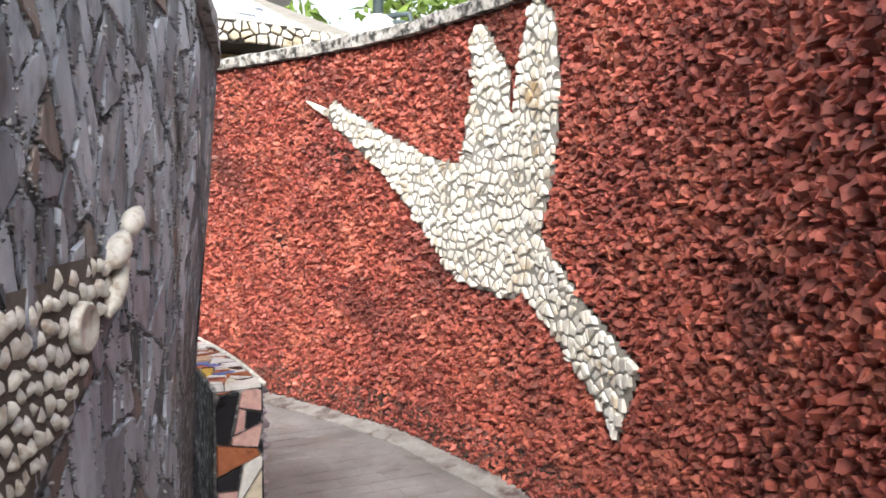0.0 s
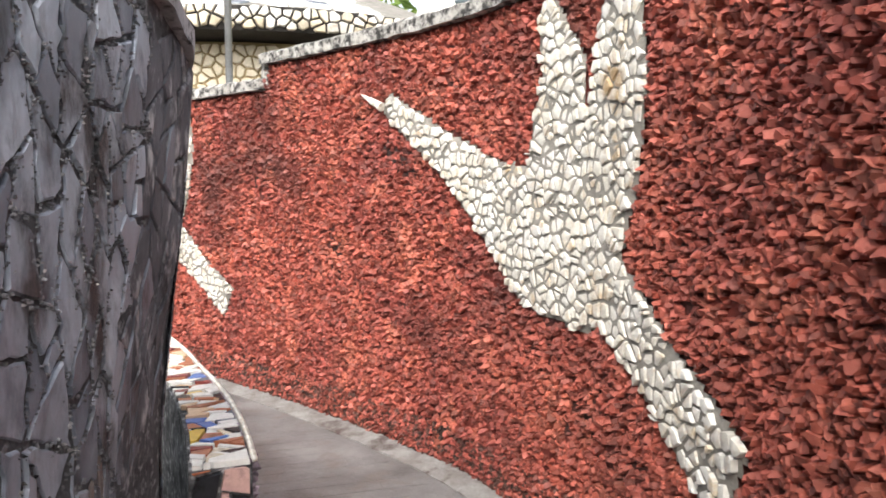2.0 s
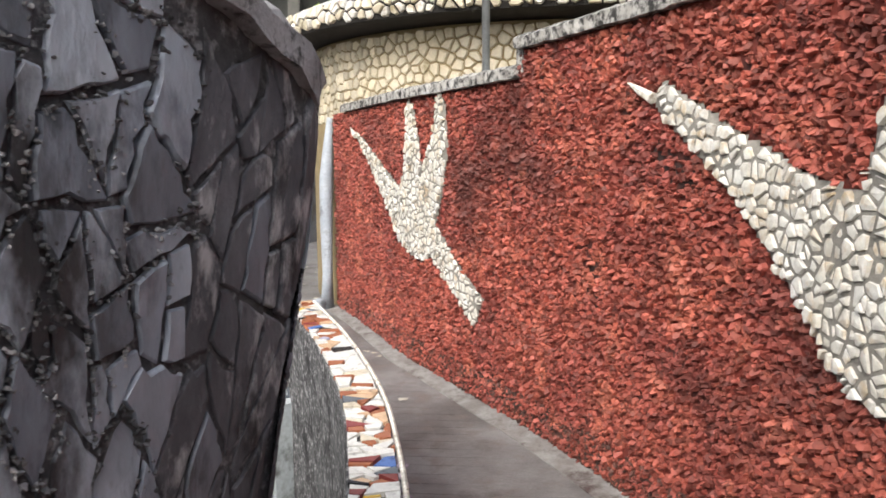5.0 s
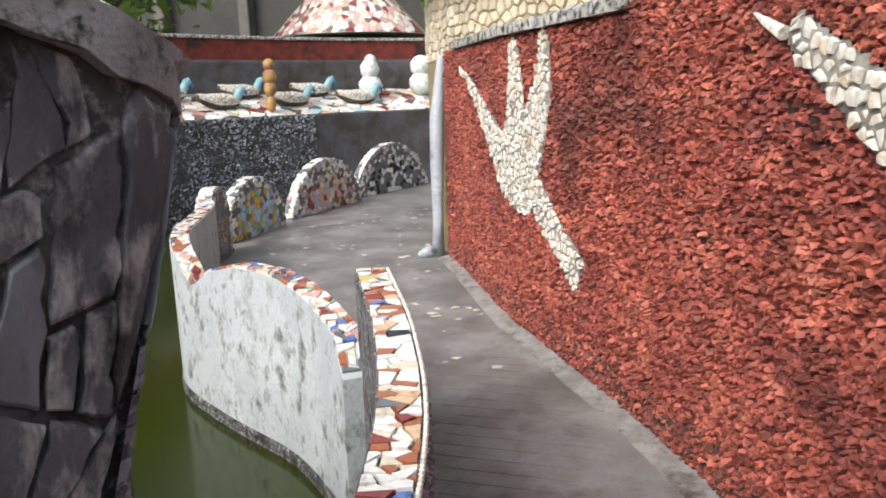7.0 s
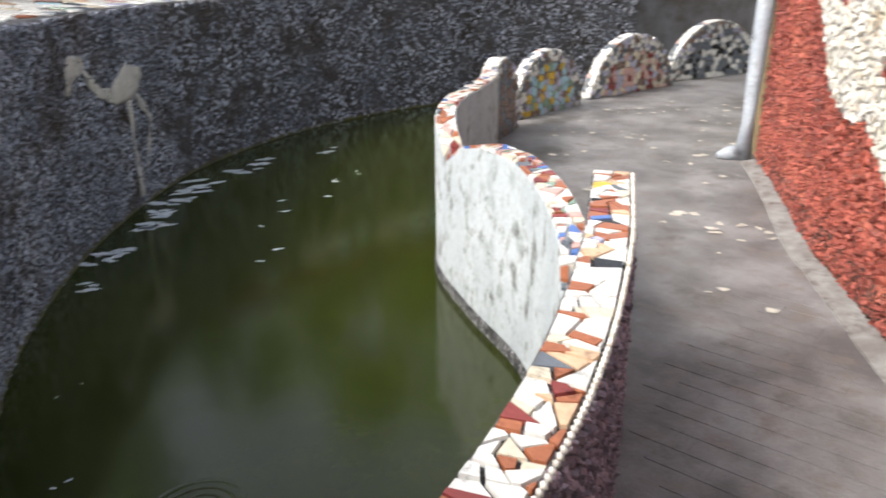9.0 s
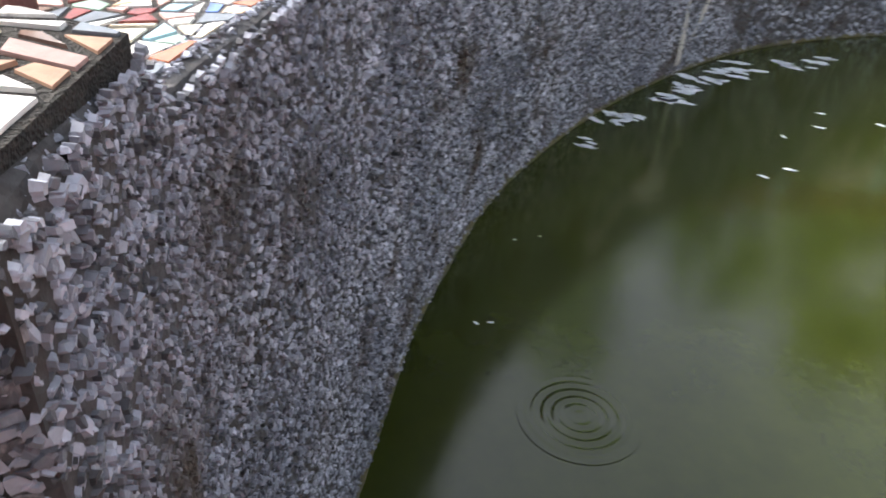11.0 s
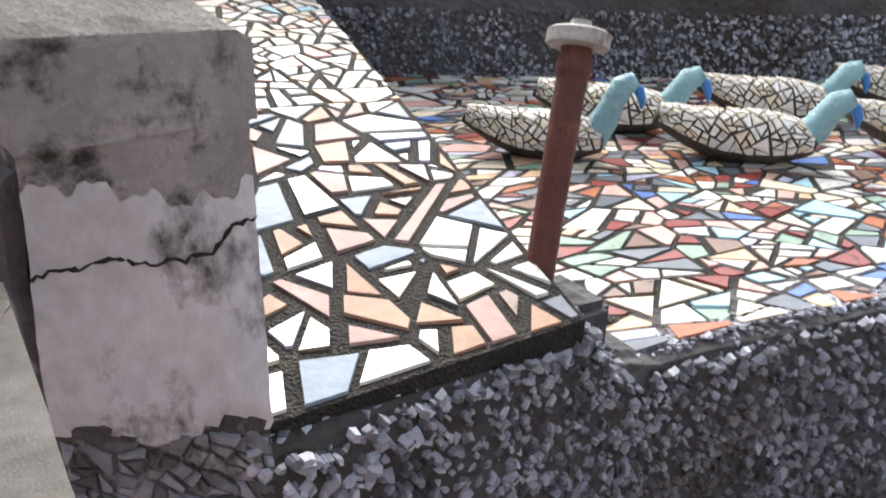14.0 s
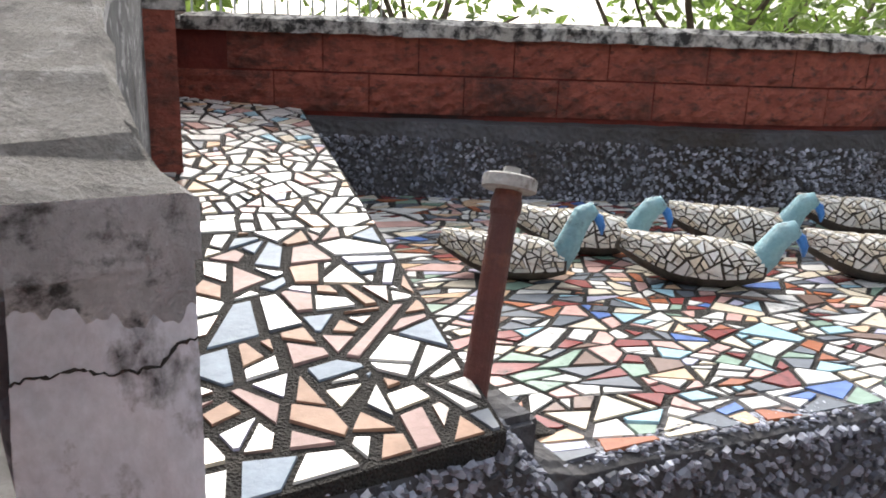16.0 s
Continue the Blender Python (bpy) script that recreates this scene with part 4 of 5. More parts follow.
# ---- the pool's dark wall and the mosaic terrace above it ----
v, f = band(POOL, 0.0, POOL.length, lambda s: [(0, -1.0), (0, edge_z(s) - 0.035), (-0.012, edge_z(s) - 0.01), (-0.035, edge_z(s)), (-0.12, edge_z(s)), (-0.12, -1.0)], 0.07, rough=0.0015)
pool_wall = tagged(raw("wall_pool", v, f, DARK_BASE), "dark pebbledashed retaining wall rising from green water", "wall", kind="structure")
v, f = band(POOL, 0.0, POOL.length, [(0.012, WATER_Z - 0.2), (0.012, WATER_Z + 0.015), (0.0, WATER_Z + 0.04), (-0.01, WATER_Z - 0.2)], 0.07, rough=0.002)
raw("slime_line", v, f, material("slime", [(0.1, 0.085, 0.035), (0.06, 0.06, 0.03)], 0.6, 6, 0.4, 60), pool_wall, label="brownish slime line at the water")
def pool_sample(s0, s1):
    def sample(g, n):
        s = g.uniform(s0, s1, n)
        z = WATER_Z + g.random(n) * (np.array([edge_z(a) for a in s]) - 0.01 - WATER_Z)
        p = POOL.at(s)
        t = np.stack([np.interp(s, POOL.s, POOL.t[:, 0]), np.interp(s, POOL.s, POOL.t[:, 1]), 0 * s], -1)
        out = np.stack([t[:, 1], -t[:, 0], 0 * s], -1)
        return np.concatenate([p, z[:, None]], 1), t, np.tile((0, 0, 1.0), (n, 1)), out
    return sample
for s0, s1, dens, size in ((0.0, 0.6, 9000, 0.0135), (0.6, 1.4, 5200, 0.018), (1.4, 3.4, 2600, 0.026), (3.4, 7.5, 1900, 0.032), (7.5, 16.0, 650, 0.05)):
    V, F = chips(int((s1 - s0) * 1.7 * dens), pool_sample(s0, s1), size, 0.005 if s0 < 1.4 else 0.009, 0.2 if s0 < 1.4 else 0.35, 70 + int(s0))
    tagged(raw("dark_chips", V, F, DARK_CHIP, pool_wall), kind="stuff")
V, F = chips(300, pool_sample(0.0, 0.75), 0.018, 0.005, 0.18, 79)
for i in range(len(V) // 10):
    raw("dark_chip", V[i * 10:(i + 1) * 10], F[:6], DARK_CHIP, pool_wall)

def cap_sample(g, n):
    o, z = g.uniform(0.0, 0.12, n), g.uniform(WATER_Z, edge_z(0.0) + 0.02, n)
    t = POOL.t[0]
    out = np.array((t[1], -t[0], 0.0))
    p = np.array([[*POOL.at(0.0), 0.0]]) - out * o[:, None]
    p[:, 2] = z
    return p, np.tile(out, (n, 1)), np.tile((0, 0, 1.0), (n, 1)), np.tile((-t[0], -t[1], 0.0), (n, 1))
V, F = chips(2200, cap_sample, 0.0115, 0.004, 0.25, 77)
tagged(raw("dark_chips", V, F, DARK_CHIP, pool_wall), kind="stuff")

def rim_sample(g, n):
    s, o = g.uniform(0.0, 3.0, n), g.uniform(0.005, 0.06, n)
    p = POOL.at(s)
    t = np.stack([np.interp(s, POOL.s, POOL.t[:, 0]), np.interp(s, POOL.s, POOL.t[:, 1]), 0 * s], -1)
    out = np.stack([t[:, 1], -t[:, 0], 0 * s], -1)
    z = np.array([edge_z(a) for a in s]) - np.clip(0.03 - o, 0, 0.03)
    up = np.tile((0, 0, 1.0), (n, 1))
    return np.concatenate([p, z[:, None]], 1) - out * o[:, None], t, out, up
V, F = chips(3600, rim_sample, 0.014, 0.002, 0.1, 78)
tagged(raw("rim_chips", V, F, DARK_CHIP, pool_wall), kind="stuff")

# heron drawn on the pool wall in pale plaster
on_pool = upright(POOL, 1)
heron = empty("heron_relief", (0, 0, 0), "pale plaster heron relief on the dark pool wall", "relief")
hs = 6.45
for name, pts, rad in (("body", [(hs + 0.35, 0.66), (hs + 0.1, 0.62), (hs - 0.25, 0.55)], [0.05, 0.17, 0.08]), ("neck", [(hs - 0.25, 0.55), (hs - 0.5, 0.62), (hs - 0.75, 0.86)], [0.06, 0.045, 0.04]),
                       ("head", [(hs - 0.72, 0.86), (hs - 0.9, 0.86), (hs - 1.05, 0.68)], [0.06, 0.09, 0.03]), ("leg", [(hs + 0.05, 0.5), (hs + 0.02, 0.1), (hs + 0.06, -0.38)], [0.045, 0.035, 0.03]),
                       ("leg", [(hs + 0.2, 0.5), (hs + 0.45, 0.25), (hs + 0.2, -0.2)], [0.045, 0.035, 0.025])):
    p = [on_pool(s, z, 0.0) for s, z in pts]
    fine = []
    rr = []
    for i in range(len(p) - 1):
        for k in (0, 0.25, 0.5, 0.75):
            fine.append(np.array(p[i]) * (1 - k) + np.array(p[i + 1]) * k)
            rr.append(rad[i] * (1 - k) + rad[i + 1] * k)
    fine.append(np.array(p[-1]))
    rr.append(rad[-1])
    v, f = tube(fine, rr, 8)
    v = np.array(v)
    # flattened against the wall
    s_of = np.array([POOL.s[np.argmin(((POOL.p - q[:2]) ** 2).sum(1))] for q in v])
    base = POOL.at(s_of)
    v[:, :2] = base + (v[:, :2] - base) * 0.0 + (POOL.at(s_of, 1.0) - base) * (0.012 + 0.1 * np.clip(((v[:, :2] - base) * (POOL.at(s_of, 1.0) - base)).sum(1), 0, 0.2))[:, None]
    raw(name, v, f, material("pale_plaster", [(0.5, 0.48, 0.44), (0.62, 0.59, 0.55)], 0.8, 8, 0.4, 60, 0.2, (0.15, 0.14, 0.13)) if name == "body" else bpy.data.materials["pale_plaster"], heron, smooth=True)

# terrace bed, back wall and the red wall on it
BACK = Line([(-0.93, -1.27), (-1.456, -0.866), (-2.2, -0.36), (-2.78, 0.06)] + [tuple(POOL.at(s, -DEPTH)) for s in np.arange(3.4, POOL.length, 1.2)])
def depth_at(s):
    return DEPTH + 0.62 * min(1.0, max(0.0, 2.2 - s))
def terr_profile(s):
    DEPTH = depth_at(s)
    return [(-0.10, edge_z(s) - 0.2), (-0.10, edge_z(s) + 0.0), (-0.6, edge_z(s) + (back_z(s) - edge_z(s)) * 0.36), (-DEPTH, back_z(s)), (-DEPTH - 0.2, back_z(s)), (-DEPTH - 0.2, edge_z(s) - 0.2)]
START = 0.42
v, f = band(POOL, START, POOL.length, terr_profile, 0.1)
terrace = tagged(raw("terrace", v, f, GROUT_BLACK), "terrace paved with broken coloured tiles in black mortar", "terrace", kind="structure")
def on_terr(s, w, h):
    x, y = POOL.at(s, -w)
    k = min(1.0, max(0.0, (w - 0.1) / (depth_at(s) - 0.1)))
    return (float(x), float(y), edge_z(s) + (back_z(s) - edge_z(s)) * k + h)
RAMP_A, RAMP_B = np.array([-0.66, 0.70]), np.array([-1.36, -1.14])
def keep_terr(s, w):
    x, y, _ = on_terr(s, w, 0)
    d = RAMP_B - RAMP_A
    return (x - RAMP_A[0]) * d[1] - (y - RAMP_A[1]) * d[0] > -0.005 and w < depth_at(s)
names = ["white", "cream", "pink", "peach", "terracotta", "maroon", "slate", "green", "sky", "blue", "brown", "lilac"]
wts = [33, 12, 9, 5, 6, 9, 12, 6, 4, 2, 7, 3]
lay("tile_chip", shards(START, 4.6, 0.03, 2.0, 0.052, 0.0085, 0.7, keep=keep_terr, seed=81, spread=1.1, lost=0.02), on_terr, [TILES[k] for k in names], wts, terrace, -0.005, 0.0035, 0.03, 0.02, 0, 300, near=(-1.2, 0.6), seed=82)
lay("tile_chip", cells(4.6, 20.5, 0.06, DEPTH, 0.17, 0.45, 0.02, 0.7, seed=83), on_terr, [TILES[k] for k in names], [60, 14, 10, 5, 3, 3, 6, 3, 3, 1, 4, 3], terrace, -0.005, 0.01, 0.06, 0.02, 0, 0, seed=84)

# sloping mosaic ramp beside the slate wall
def ramp_z(y):
    return 1.345 + 0.112 * (0.72 - y)
ramp_quad = [(-0.29, 0.722), (-0.655, 0.752), (-1.42, -1.28), (-0.92, -1.45)]
bm = bmesh.new()
tv = [bm.verts.new((x, y, ramp_z(y))) for x, y in ramp_quad]
bv = [bm.verts.new((x, y, 1.0)) for x, y in ramp_quad]
bm.faces.new(tv)
for k in range(4):
    bm.faces.new((tv[k], bv[k], bv[(k + 1) % 4], tv[(k + 1) % 4]))
bmesh.ops.recalc_face_normals(bm, faces=bm.faces)
ramp = tagged(part("ramp", bm, GROUT_BLACK), "sloping strip paved with white broken tiles in black mortar", "ramp", kind="structure")
def on_ramp(u, w, h):
    """u: from the foot to the top; w: across, from the slate wall."""
    a = np.array(ramp_quad[0]) * (1 - u / 2.2) + np.array(ramp_quad[3]) * u / 2.2
    b = np.array(ramp_quad[1]) * (1 - u / 2.2) + np.array(ramp_quad[2]) * u / 2.2
    p = a + (b - a) * w / 0.42
    return (float(p[0]), float(p[1]), ramp_z(p[1]) + h)
foot = shards(0.0, 0.72, 0.002, 0.415, 0.068, 0.0135, 0.9, seed=95, spread=0.9)
def ramp_tile(name, c):
    return material(name, [c, tuple(0.8 * q for q in c)], 0.6, 5, 0.3, 60)
SALMON, ROSE, HAZE = ramp_tile("salmon_tile", (0.42, 0.25, 0.17)), ramp_tile("rose_tile", (0.42, 0.27, 0.25)), ramp_tile("grey_blue_tile", (0.26, 0.33, 0.42))
lay("tile_chip", foot, on_ramp, [TILES["white"], TILES["cream"], SALMON, ROSE, HAZE, TILES["slate"], TILES["brown"], TILES["lilac"]], [22, 8, 20, 20, 10, 4, 8, 8], ramp, -0.004, 0.0035, 0.03, 0.02, 0, 150, near=(-0.4, 0.7), seed=89)
lay("tile_chip", shards(0.72, 2.2, 0.008, 0.42, 0.062, 0.0125, 0.7, seed=86, spread=1.0), on_ramp, [TILES[k] for k in ("white", "cream", "peach", "pink", "sky", "slate", "brown", "lilac")], [50, 12, 7, 9, 4, 3, 4, 4], ramp, -0.004, 0.0035, 0.03, 0.02, 0, 150, near=(-0.4, 0.7), seed=87)

# back wall: dark pebbledash kerb, then a red block wall with coping
KERB = 0.0
v, f = band(BACK, 0.0, BACK.length, lambda s: [(KERB, back_z(s) - 0.3), (KERB, back_z(s) + 0.2 + 0.35 * min(1, max(0, (s - 5) / 8))), (KERB - 0.015, back_z(s) + 0.25 + 0.35 * min(1, max(0, (s - 5) / 8))), (KERB - 0.2, back_z(s) + 0.265 + 0.35 * min(1, max(0, (s - 5) / 8))), (KERB - 0.2, back_z(s) - 0.3)], 0.1, rough=0.002)
kerb = tagged(raw("wall_kerb", v, f, DARK_BASE), "dark pebbledashed kerb wall behind the terrace", "wall", kind="structure")
def kerb_sample(g, n):
    s, z = g.uniform(0.2, 5.0, n), g.uniform(1.26, 1.47, n)
    p = BACK.at(s, KERB)
    t = np.stack([np.interp(s, BACK.s, BACK.t[:, 0]), np.interp(s, BACK.s, BACK.t[:, 1]), 0 * s], -1)
    out = np.stack([t[:, 1], -t[:, 0], 0 * s], -1)
    return np.concatenate([p, z[:, None]], 1), t, np.tile((0, 0, 1.0), (n, 1)), out
V, F = chips(6500, kerb_sample, 0.018, 0.006, 0.3, 88)
tagged(raw("dark_chips", V, F, DARK_CHIP, kerb), kind="stuff")
def rise(s):
    return 0.35 * min(1, max(0, (s - 5) / 8))
v, f = band(BACK, 0.0, BACK.length, lambda s: [(KERB - 0.1, 1.2), (KERB - 0.1, back_z(s) + 0.545 + rise(s) * 1.3), (KERB - 0.26, back_z(s) + 0.545 + rise(s) * 1.3), (KERB - 0.26, 1.0)], 0.1)
red_low = tagged(raw("wall_red_low", v, f, RED_BASE), "low red-painted wall of rough concrete blocks", "wall", kind="structure")
def on_low(s, z, h):
    x, y = BACK.at(s, KERB - 0.1 + h)
    return (float(x), float(y), z + (back_z(s) - 1.27) + rise(s))
for row in range(2):
    z0 = 1.54 + row * 0.135
    s = 0.02 + 0.17 * row
    while s < 9.0:
        L = 0.33
        nu_, nv_ = 12, 6
        V, F = [], []
        for a in range(nu_ + 1):
            for b in range(nv_ + 1):
                inner = 0 < a < nu_ and 0 < b < nv_
                V.append(on_low(s + 0.002 + (L - 0.004) * a / nu_, z0 + 0.003 + 0.129 * b / nv_, 0.006 + (0.006 + rng.normal(0, 0.0042) if inner else rng.normal(0, 0.001))))
        F = [(a * (nv_ + 1) + b, (a + 1) * (nv_ + 1) + b, (a + 1) * (nv_ + 1) + b + 1, a * (nv_ + 1) + b + 1) for a in range(nu_) for b in range(nv_)]
        raw("block", V, F, RED_BLOCK, red_low)
        s += L
c = coping(BACK, 0.0, BACK.length, lambda s: back_z(s) + 0.53 + rise(s) * 1.3, CONCRETE, KERB - 0.28, KERB - 0.06, 0.06)
c.name = "low_wall_coping"
tagged(c, "whitish mildewed coping on the low red wall", "coping", kind="structure")
# the low red wall turns at the head of the ramp
turn_line = Line([(-0.588, -0.4), (-0.70, -0.78), (-0.812, -1.1), (-0.935, -1.45)])
v, f = band(turn_line, 0, turn_line.length, [(0.0, 1.0), (0.0, 1.83), (0.1, 1.83), (0.1, 1.0)], 0.08)
tagged(raw("wall_red_return", v, f, RED_BLOCK), "short red block wall at the head of the ramp", "wall", kind="structure")
c = coping(turn_line, 0, turn_line.length, lambda s: 1.82, CONCRETE, -0.03, 0.12, 0.065)
c.name = "return_coping"
tagged(c, "whitish mildewed coping on the red block wall", "coping", kind="structure")

# ---- the rusty post with its cap ----
post = empty("rusty_post", (-0.692, 0.648, 1.325), "rusty brown iron post with a round cap at the terrace corner", "post")
def up_post(z):
    return (-0.32 * z, -0.17 * z, z)
v, f = tube([up_post(z) for z in (-0.02, 0.08, 0.17, 0.262)], [0.0178, 0.0172, 0.0176, 0.0178], 18)
raw("pole", v, f, RUST, post, smooth=False)
v, f = tube([up_post(z) for z in (0.225, 0.232, 0.243, 0.25)], [0.0182, 0.0205, 0.0205, 0.0182], 18)
raw("collar", v, f, RUST, post)
v, f = tube([up_post(z) for z in (0.256, 0.258, 0.272, 0.2745)], [0.031, 0.036, 0.036, 0.032], 24)
raw("cap", v, f, DISC_GREY, post, label="weathered grey round cap")
v, f = tube([up_post(z) for z in (0.273, 0.285)], [0.0125, 0.012], 6)
raw("nut", v, f, DISC_GREY, post, label="hexagonal nut")
bm = box(bmesh.new(), -0.052, 0.05, -0.05, 0.045, -0.16, 0.035, 0.01)
blk = part("mortar_block", bm, DARK_BASE)
blk.location, blk.rotation_euler = (-0.695, 0.672, 1.29), (0, 0, radians(-8))
tagged(blk, "small dark mortar block under the rusty post", "block")

# ---- mosaic swans ----
SWAN_MORTAR = material("brown_black_mortar", [(0.05, 0.042, 0.035), (0.12, 0.1, 0.08)], 0.9, 20, 0.8, 120)
def swan(label, head_lift=1.0, seed=0):
    """A boat-shaped swan, its tail towards -x and its head towards +x, 0.42 m long."""
    thing = empty("swan_sculpture", (0, 0, 0), label, "swan sculpture", group="mosaic swans")
    xs = np.linspace(-0.24, 0.17, 15)
    spine = [(x, 0.0, 0.06 + 0.05 * max(0, (-x - 0.03) / 0.21) ** 1.6) for x in xs]
    rad = [0.016 + 0.06 * math.sin(math.pi * min(1, (0.08 + 0.84 * (i / 14)) ** 1.25)) ** 0.8 for i in range(15)]
    v, f = tube(spine, rad, 14, 0.95)
    raw("body", v, f, SWAN_MORTAR, thing, smooth=True)
    def skin(u, a, h):
        k = min(13.999, max(0, (u + 0.24) / 0.41 * 14))
        i, q = int(k), k - int(k)
        c = np.array(spine[i]) * (1 - q) + np.array(spine[i + 1]) * q
        r = rad[i] * (1 - q) + rad[i + 1] * q + h
        th = a / 0.05
        return (float(c[0]), float(c[1] + r * math.sin(th)), float(c[2] + 0.95 * r * math.cos(th)))
    lay("tile_chip", shards(-0.235, 0.165, -0.1, 0.1, 0.024, 0.0035, 0.7, seed=100 + seed, spread=0.7), skin, [SHELL, TILES["cream"], TILES["white"]], [5, 2, 2], thing, -0.002, 0.005, 0.12, 0.1, 0, 60, near=(0.3, 0.0))
    neck = [(0.1, 0.0, 0.035), (0.14, 0, 0.062), (0.168, 0, 0.085 + 0.018 * head_lift), (0.19, 0, 0.115 + 0.036 * head_lift), (0.208, 0, 0.133 + 0.048 * head_lift), (0.228, 0, 0.138 + 0.05 * head_lift), (0.246, 0, 0.127 + 0.05 * head_lift)]
    v, f = tube(neck, [0.026, 0.044, 0.04, 0.034, 0.035, 0.034, 0.016], 14)
    raw("neck", v, f, BLUE_NECK, thing, label="rough pale blue painted neck and head", smooth=True)
    hl = 0.127 + 0.05 * head_lift
    v, f = tube([(0.236, 0, hl + 0.006), (0.255, 0, hl - 0.005), (0.266, 0, hl - 0.03), (0.268, 0, hl - 0.056)], [0.013, 0.015, 0.012, 0.004], 8)
    raw("beak", v, f, BLUE_BEAK, thing, label="bright blue painted beak", smooth=True)
    return thing
s1 = swan("white mosaic swan with raised pale blue neck and blue beak", 1.7, 1)
s2 = swan("white mosaic swan with pale blue head and blue beak", 0.6, 2)
def stand(x, y, face, scale=1.0):
    """Puts a thing on the terrace, turned to a plan bearing."""
    s = POOL.dist_to(x, y)
    best = min(((POOL.at(q)[0] - x) ** 2 + (POOL.at(q)[1] - y) ** 2, q) for q in np.linspace(0, POOL.length, 400))
    w = math.sqrt(best[0])
    z = on_terr(best[1], w, 0.006)[2]
    return pose(x, y, z, 0, 0, face) @ Matrix.Diagonal((scale, scale, scale, 1))
s1.matrix_world = stand(-1.27, 0.1, 130, 0.72)
s2.matrix_world = stand(-1.62, 0.36, 130, 0.8)
for x, y, face in ((-1.58, 0.03, 128), (-2.02, 0.2, 130), (-2.5, 0.32, 132), (-2.05, 0.58, 130), (-2.6, 0.65, 135), (-3.0, 0.95, 138)):
    copy_thing(s2, stand(x, y, face))
for k, s in enumerate(np.linspace(9.2, 17.2, 13)):
    x, y = POOL.at(s, -(0.55 + 0.5 * (k % 2)))
    t_ = POOL.t[np.argmin(abs(POOL.s - s))]
    copy_thing(s2, stand(x, y, math.degrees(math.atan2(t_[1], t_[0])), 2.4))

# ---- far figures on the terrace ----
def lump(name, at, spec, mat, label, category):
    V, F = [], []
    for c, r, st_ in spec:
        b = len(V)
        for i in range(9):
            for j in range(12):
                a, q = math.pi * i / 8 - math.pi / 2, j * math.pi / 6
                w = 1 + 0.08 * math.sin(5 * q + 3 * i)
                V.append((c[0] + r * math.cos(a) * math.cos(q) * w, c[1] + r * math.cos(a) * math.sin(q) * w, c[2] + r * math.sin(a) * st_))
        F += [(b + i * 12 + j, b + i * 12 + (j + 1) % 12, b + (i + 1) * 12 + (j + 1) % 12, b + (i + 1) * 12 + j) for i in range(8) for j in range(12)]
    ob = raw(name, V, F, mat, smooth=True)
    ob.location = at
    return tagged(ob, label, category)
def terr_at(s, w):
    return on_terr(s, w, 0.0)
x, y, z = terr_at(17.6, 0.9)
lump("white_figure", (x, y, z), [((0, 0, 0.22), 0.24, 0.95), ((0, 0, 0.55), 0.19, 1.1), ((0.02, 0, 0.72), 0.12, 1)], STATUE_WHITE, "lumpy white stone figure seated on the mosaic terrace", "statue")
x, y, z = terr_at(18.6, 0.9)
lump("round_figure", (x, y, z), [((0, 0, 0.25), 0.25, 1), ((0, 0, 0.6), 0.22, 1)], STATUE_WHITE, "round weathered stone figure on the mosaic terrace", "statue")
x, y, z = terr_at(15.3, 0.25)
lump("small_figure", (x, y, z), [((0, 0, 0.15), 0.09, 1.7), ((0, 0, 0.42), 0.11, 1.3), ((0, 0, 0.62), 0.12, 1.2), ((0, 0, 0.82), 0.1, 1.1)], material("figure_paint", [(0.45, 0.3, 0.08), (0.3, 0.12, 0.08)], 0.6, 7, 0.3, 30), "small painted figure standing on the terrace edge", "statue")

# grey standing figure at the end of the red wall
v, f = tube([(-1.66, 6.88, 0.0), (-1.65, 6.88, 0.35), (-1.65, 6.89, 0.9), (-1.64, 6.9, 1.3), (-1.62, 6.93, 1.6), (-1.6, 6.95, 1.9)], [0.07, 0.05, 0.065, 0.07, 0.055, 0.03], 14)
b = len(v)
v2, f2 = tube([(-1.70, 6.85, 0.05), (-1.76, 6.8, 0.05), (-1.82, 6.75, 0.03)], [0.07, 0.055, 0.025], 10)
f += [tuple(q + b for q in x) for x in f2]
tagged(raw("standing_figure", list(v) + list(v2), f, STATUE_GREY, smooth=True), "smooth blue-grey standing figure against the wall's end", "statue")

# ---- round pebble hut behind the red wall ----
hut = empty("round_hut", (0.6, 8.6, 0), "round cream pebble hut with a flat overhanging mosaic roof", "hut")
hut_wall = Line([(0.6 + 2.7 * math.cos(a), 8.6 + 2.7 * math.sin(a)) for a in np.linspace(radians(330), radians(120), 16)])
v, f = band(hut_wall, 0, hut_wall.length, [(0, 0), (0, 2.62), (0.15, 2.62), (0.15, 0)], 0.15)
v = np.array(v) - (0.6, 8.6, 0)
hw = raw("wall", v, f, material("ochre_mortar", [(0.25, 0.19, 0.1), (0.32, 0.25, 0.14)], 0.9, 6, 0.5, 60), hut)
def on_hut(s, z, h):
    x, y = hut_wall.at(s, -h)
    return (float(x) - 0.6, float(y) - 8.6, z)
YELLOW_STONE = material("cream_wall_stone", [(0.55, 0.48, 0.35), (0.64, 0.58, 0.46)], 0.6, 3, 0.3, 40, 0.12, (0.25, 0.2, 0.1), 4, island=0.25)
lay("pebble", cells(2.0, hut_wall.length, 1.85, 2.6, 0.1, 0.4, 0.014, 1.0, seed=121), on_hut, [YELLOW_STONE], [1], hw, -0.003, 0.018, 0.2, 0.05, 0, 200)
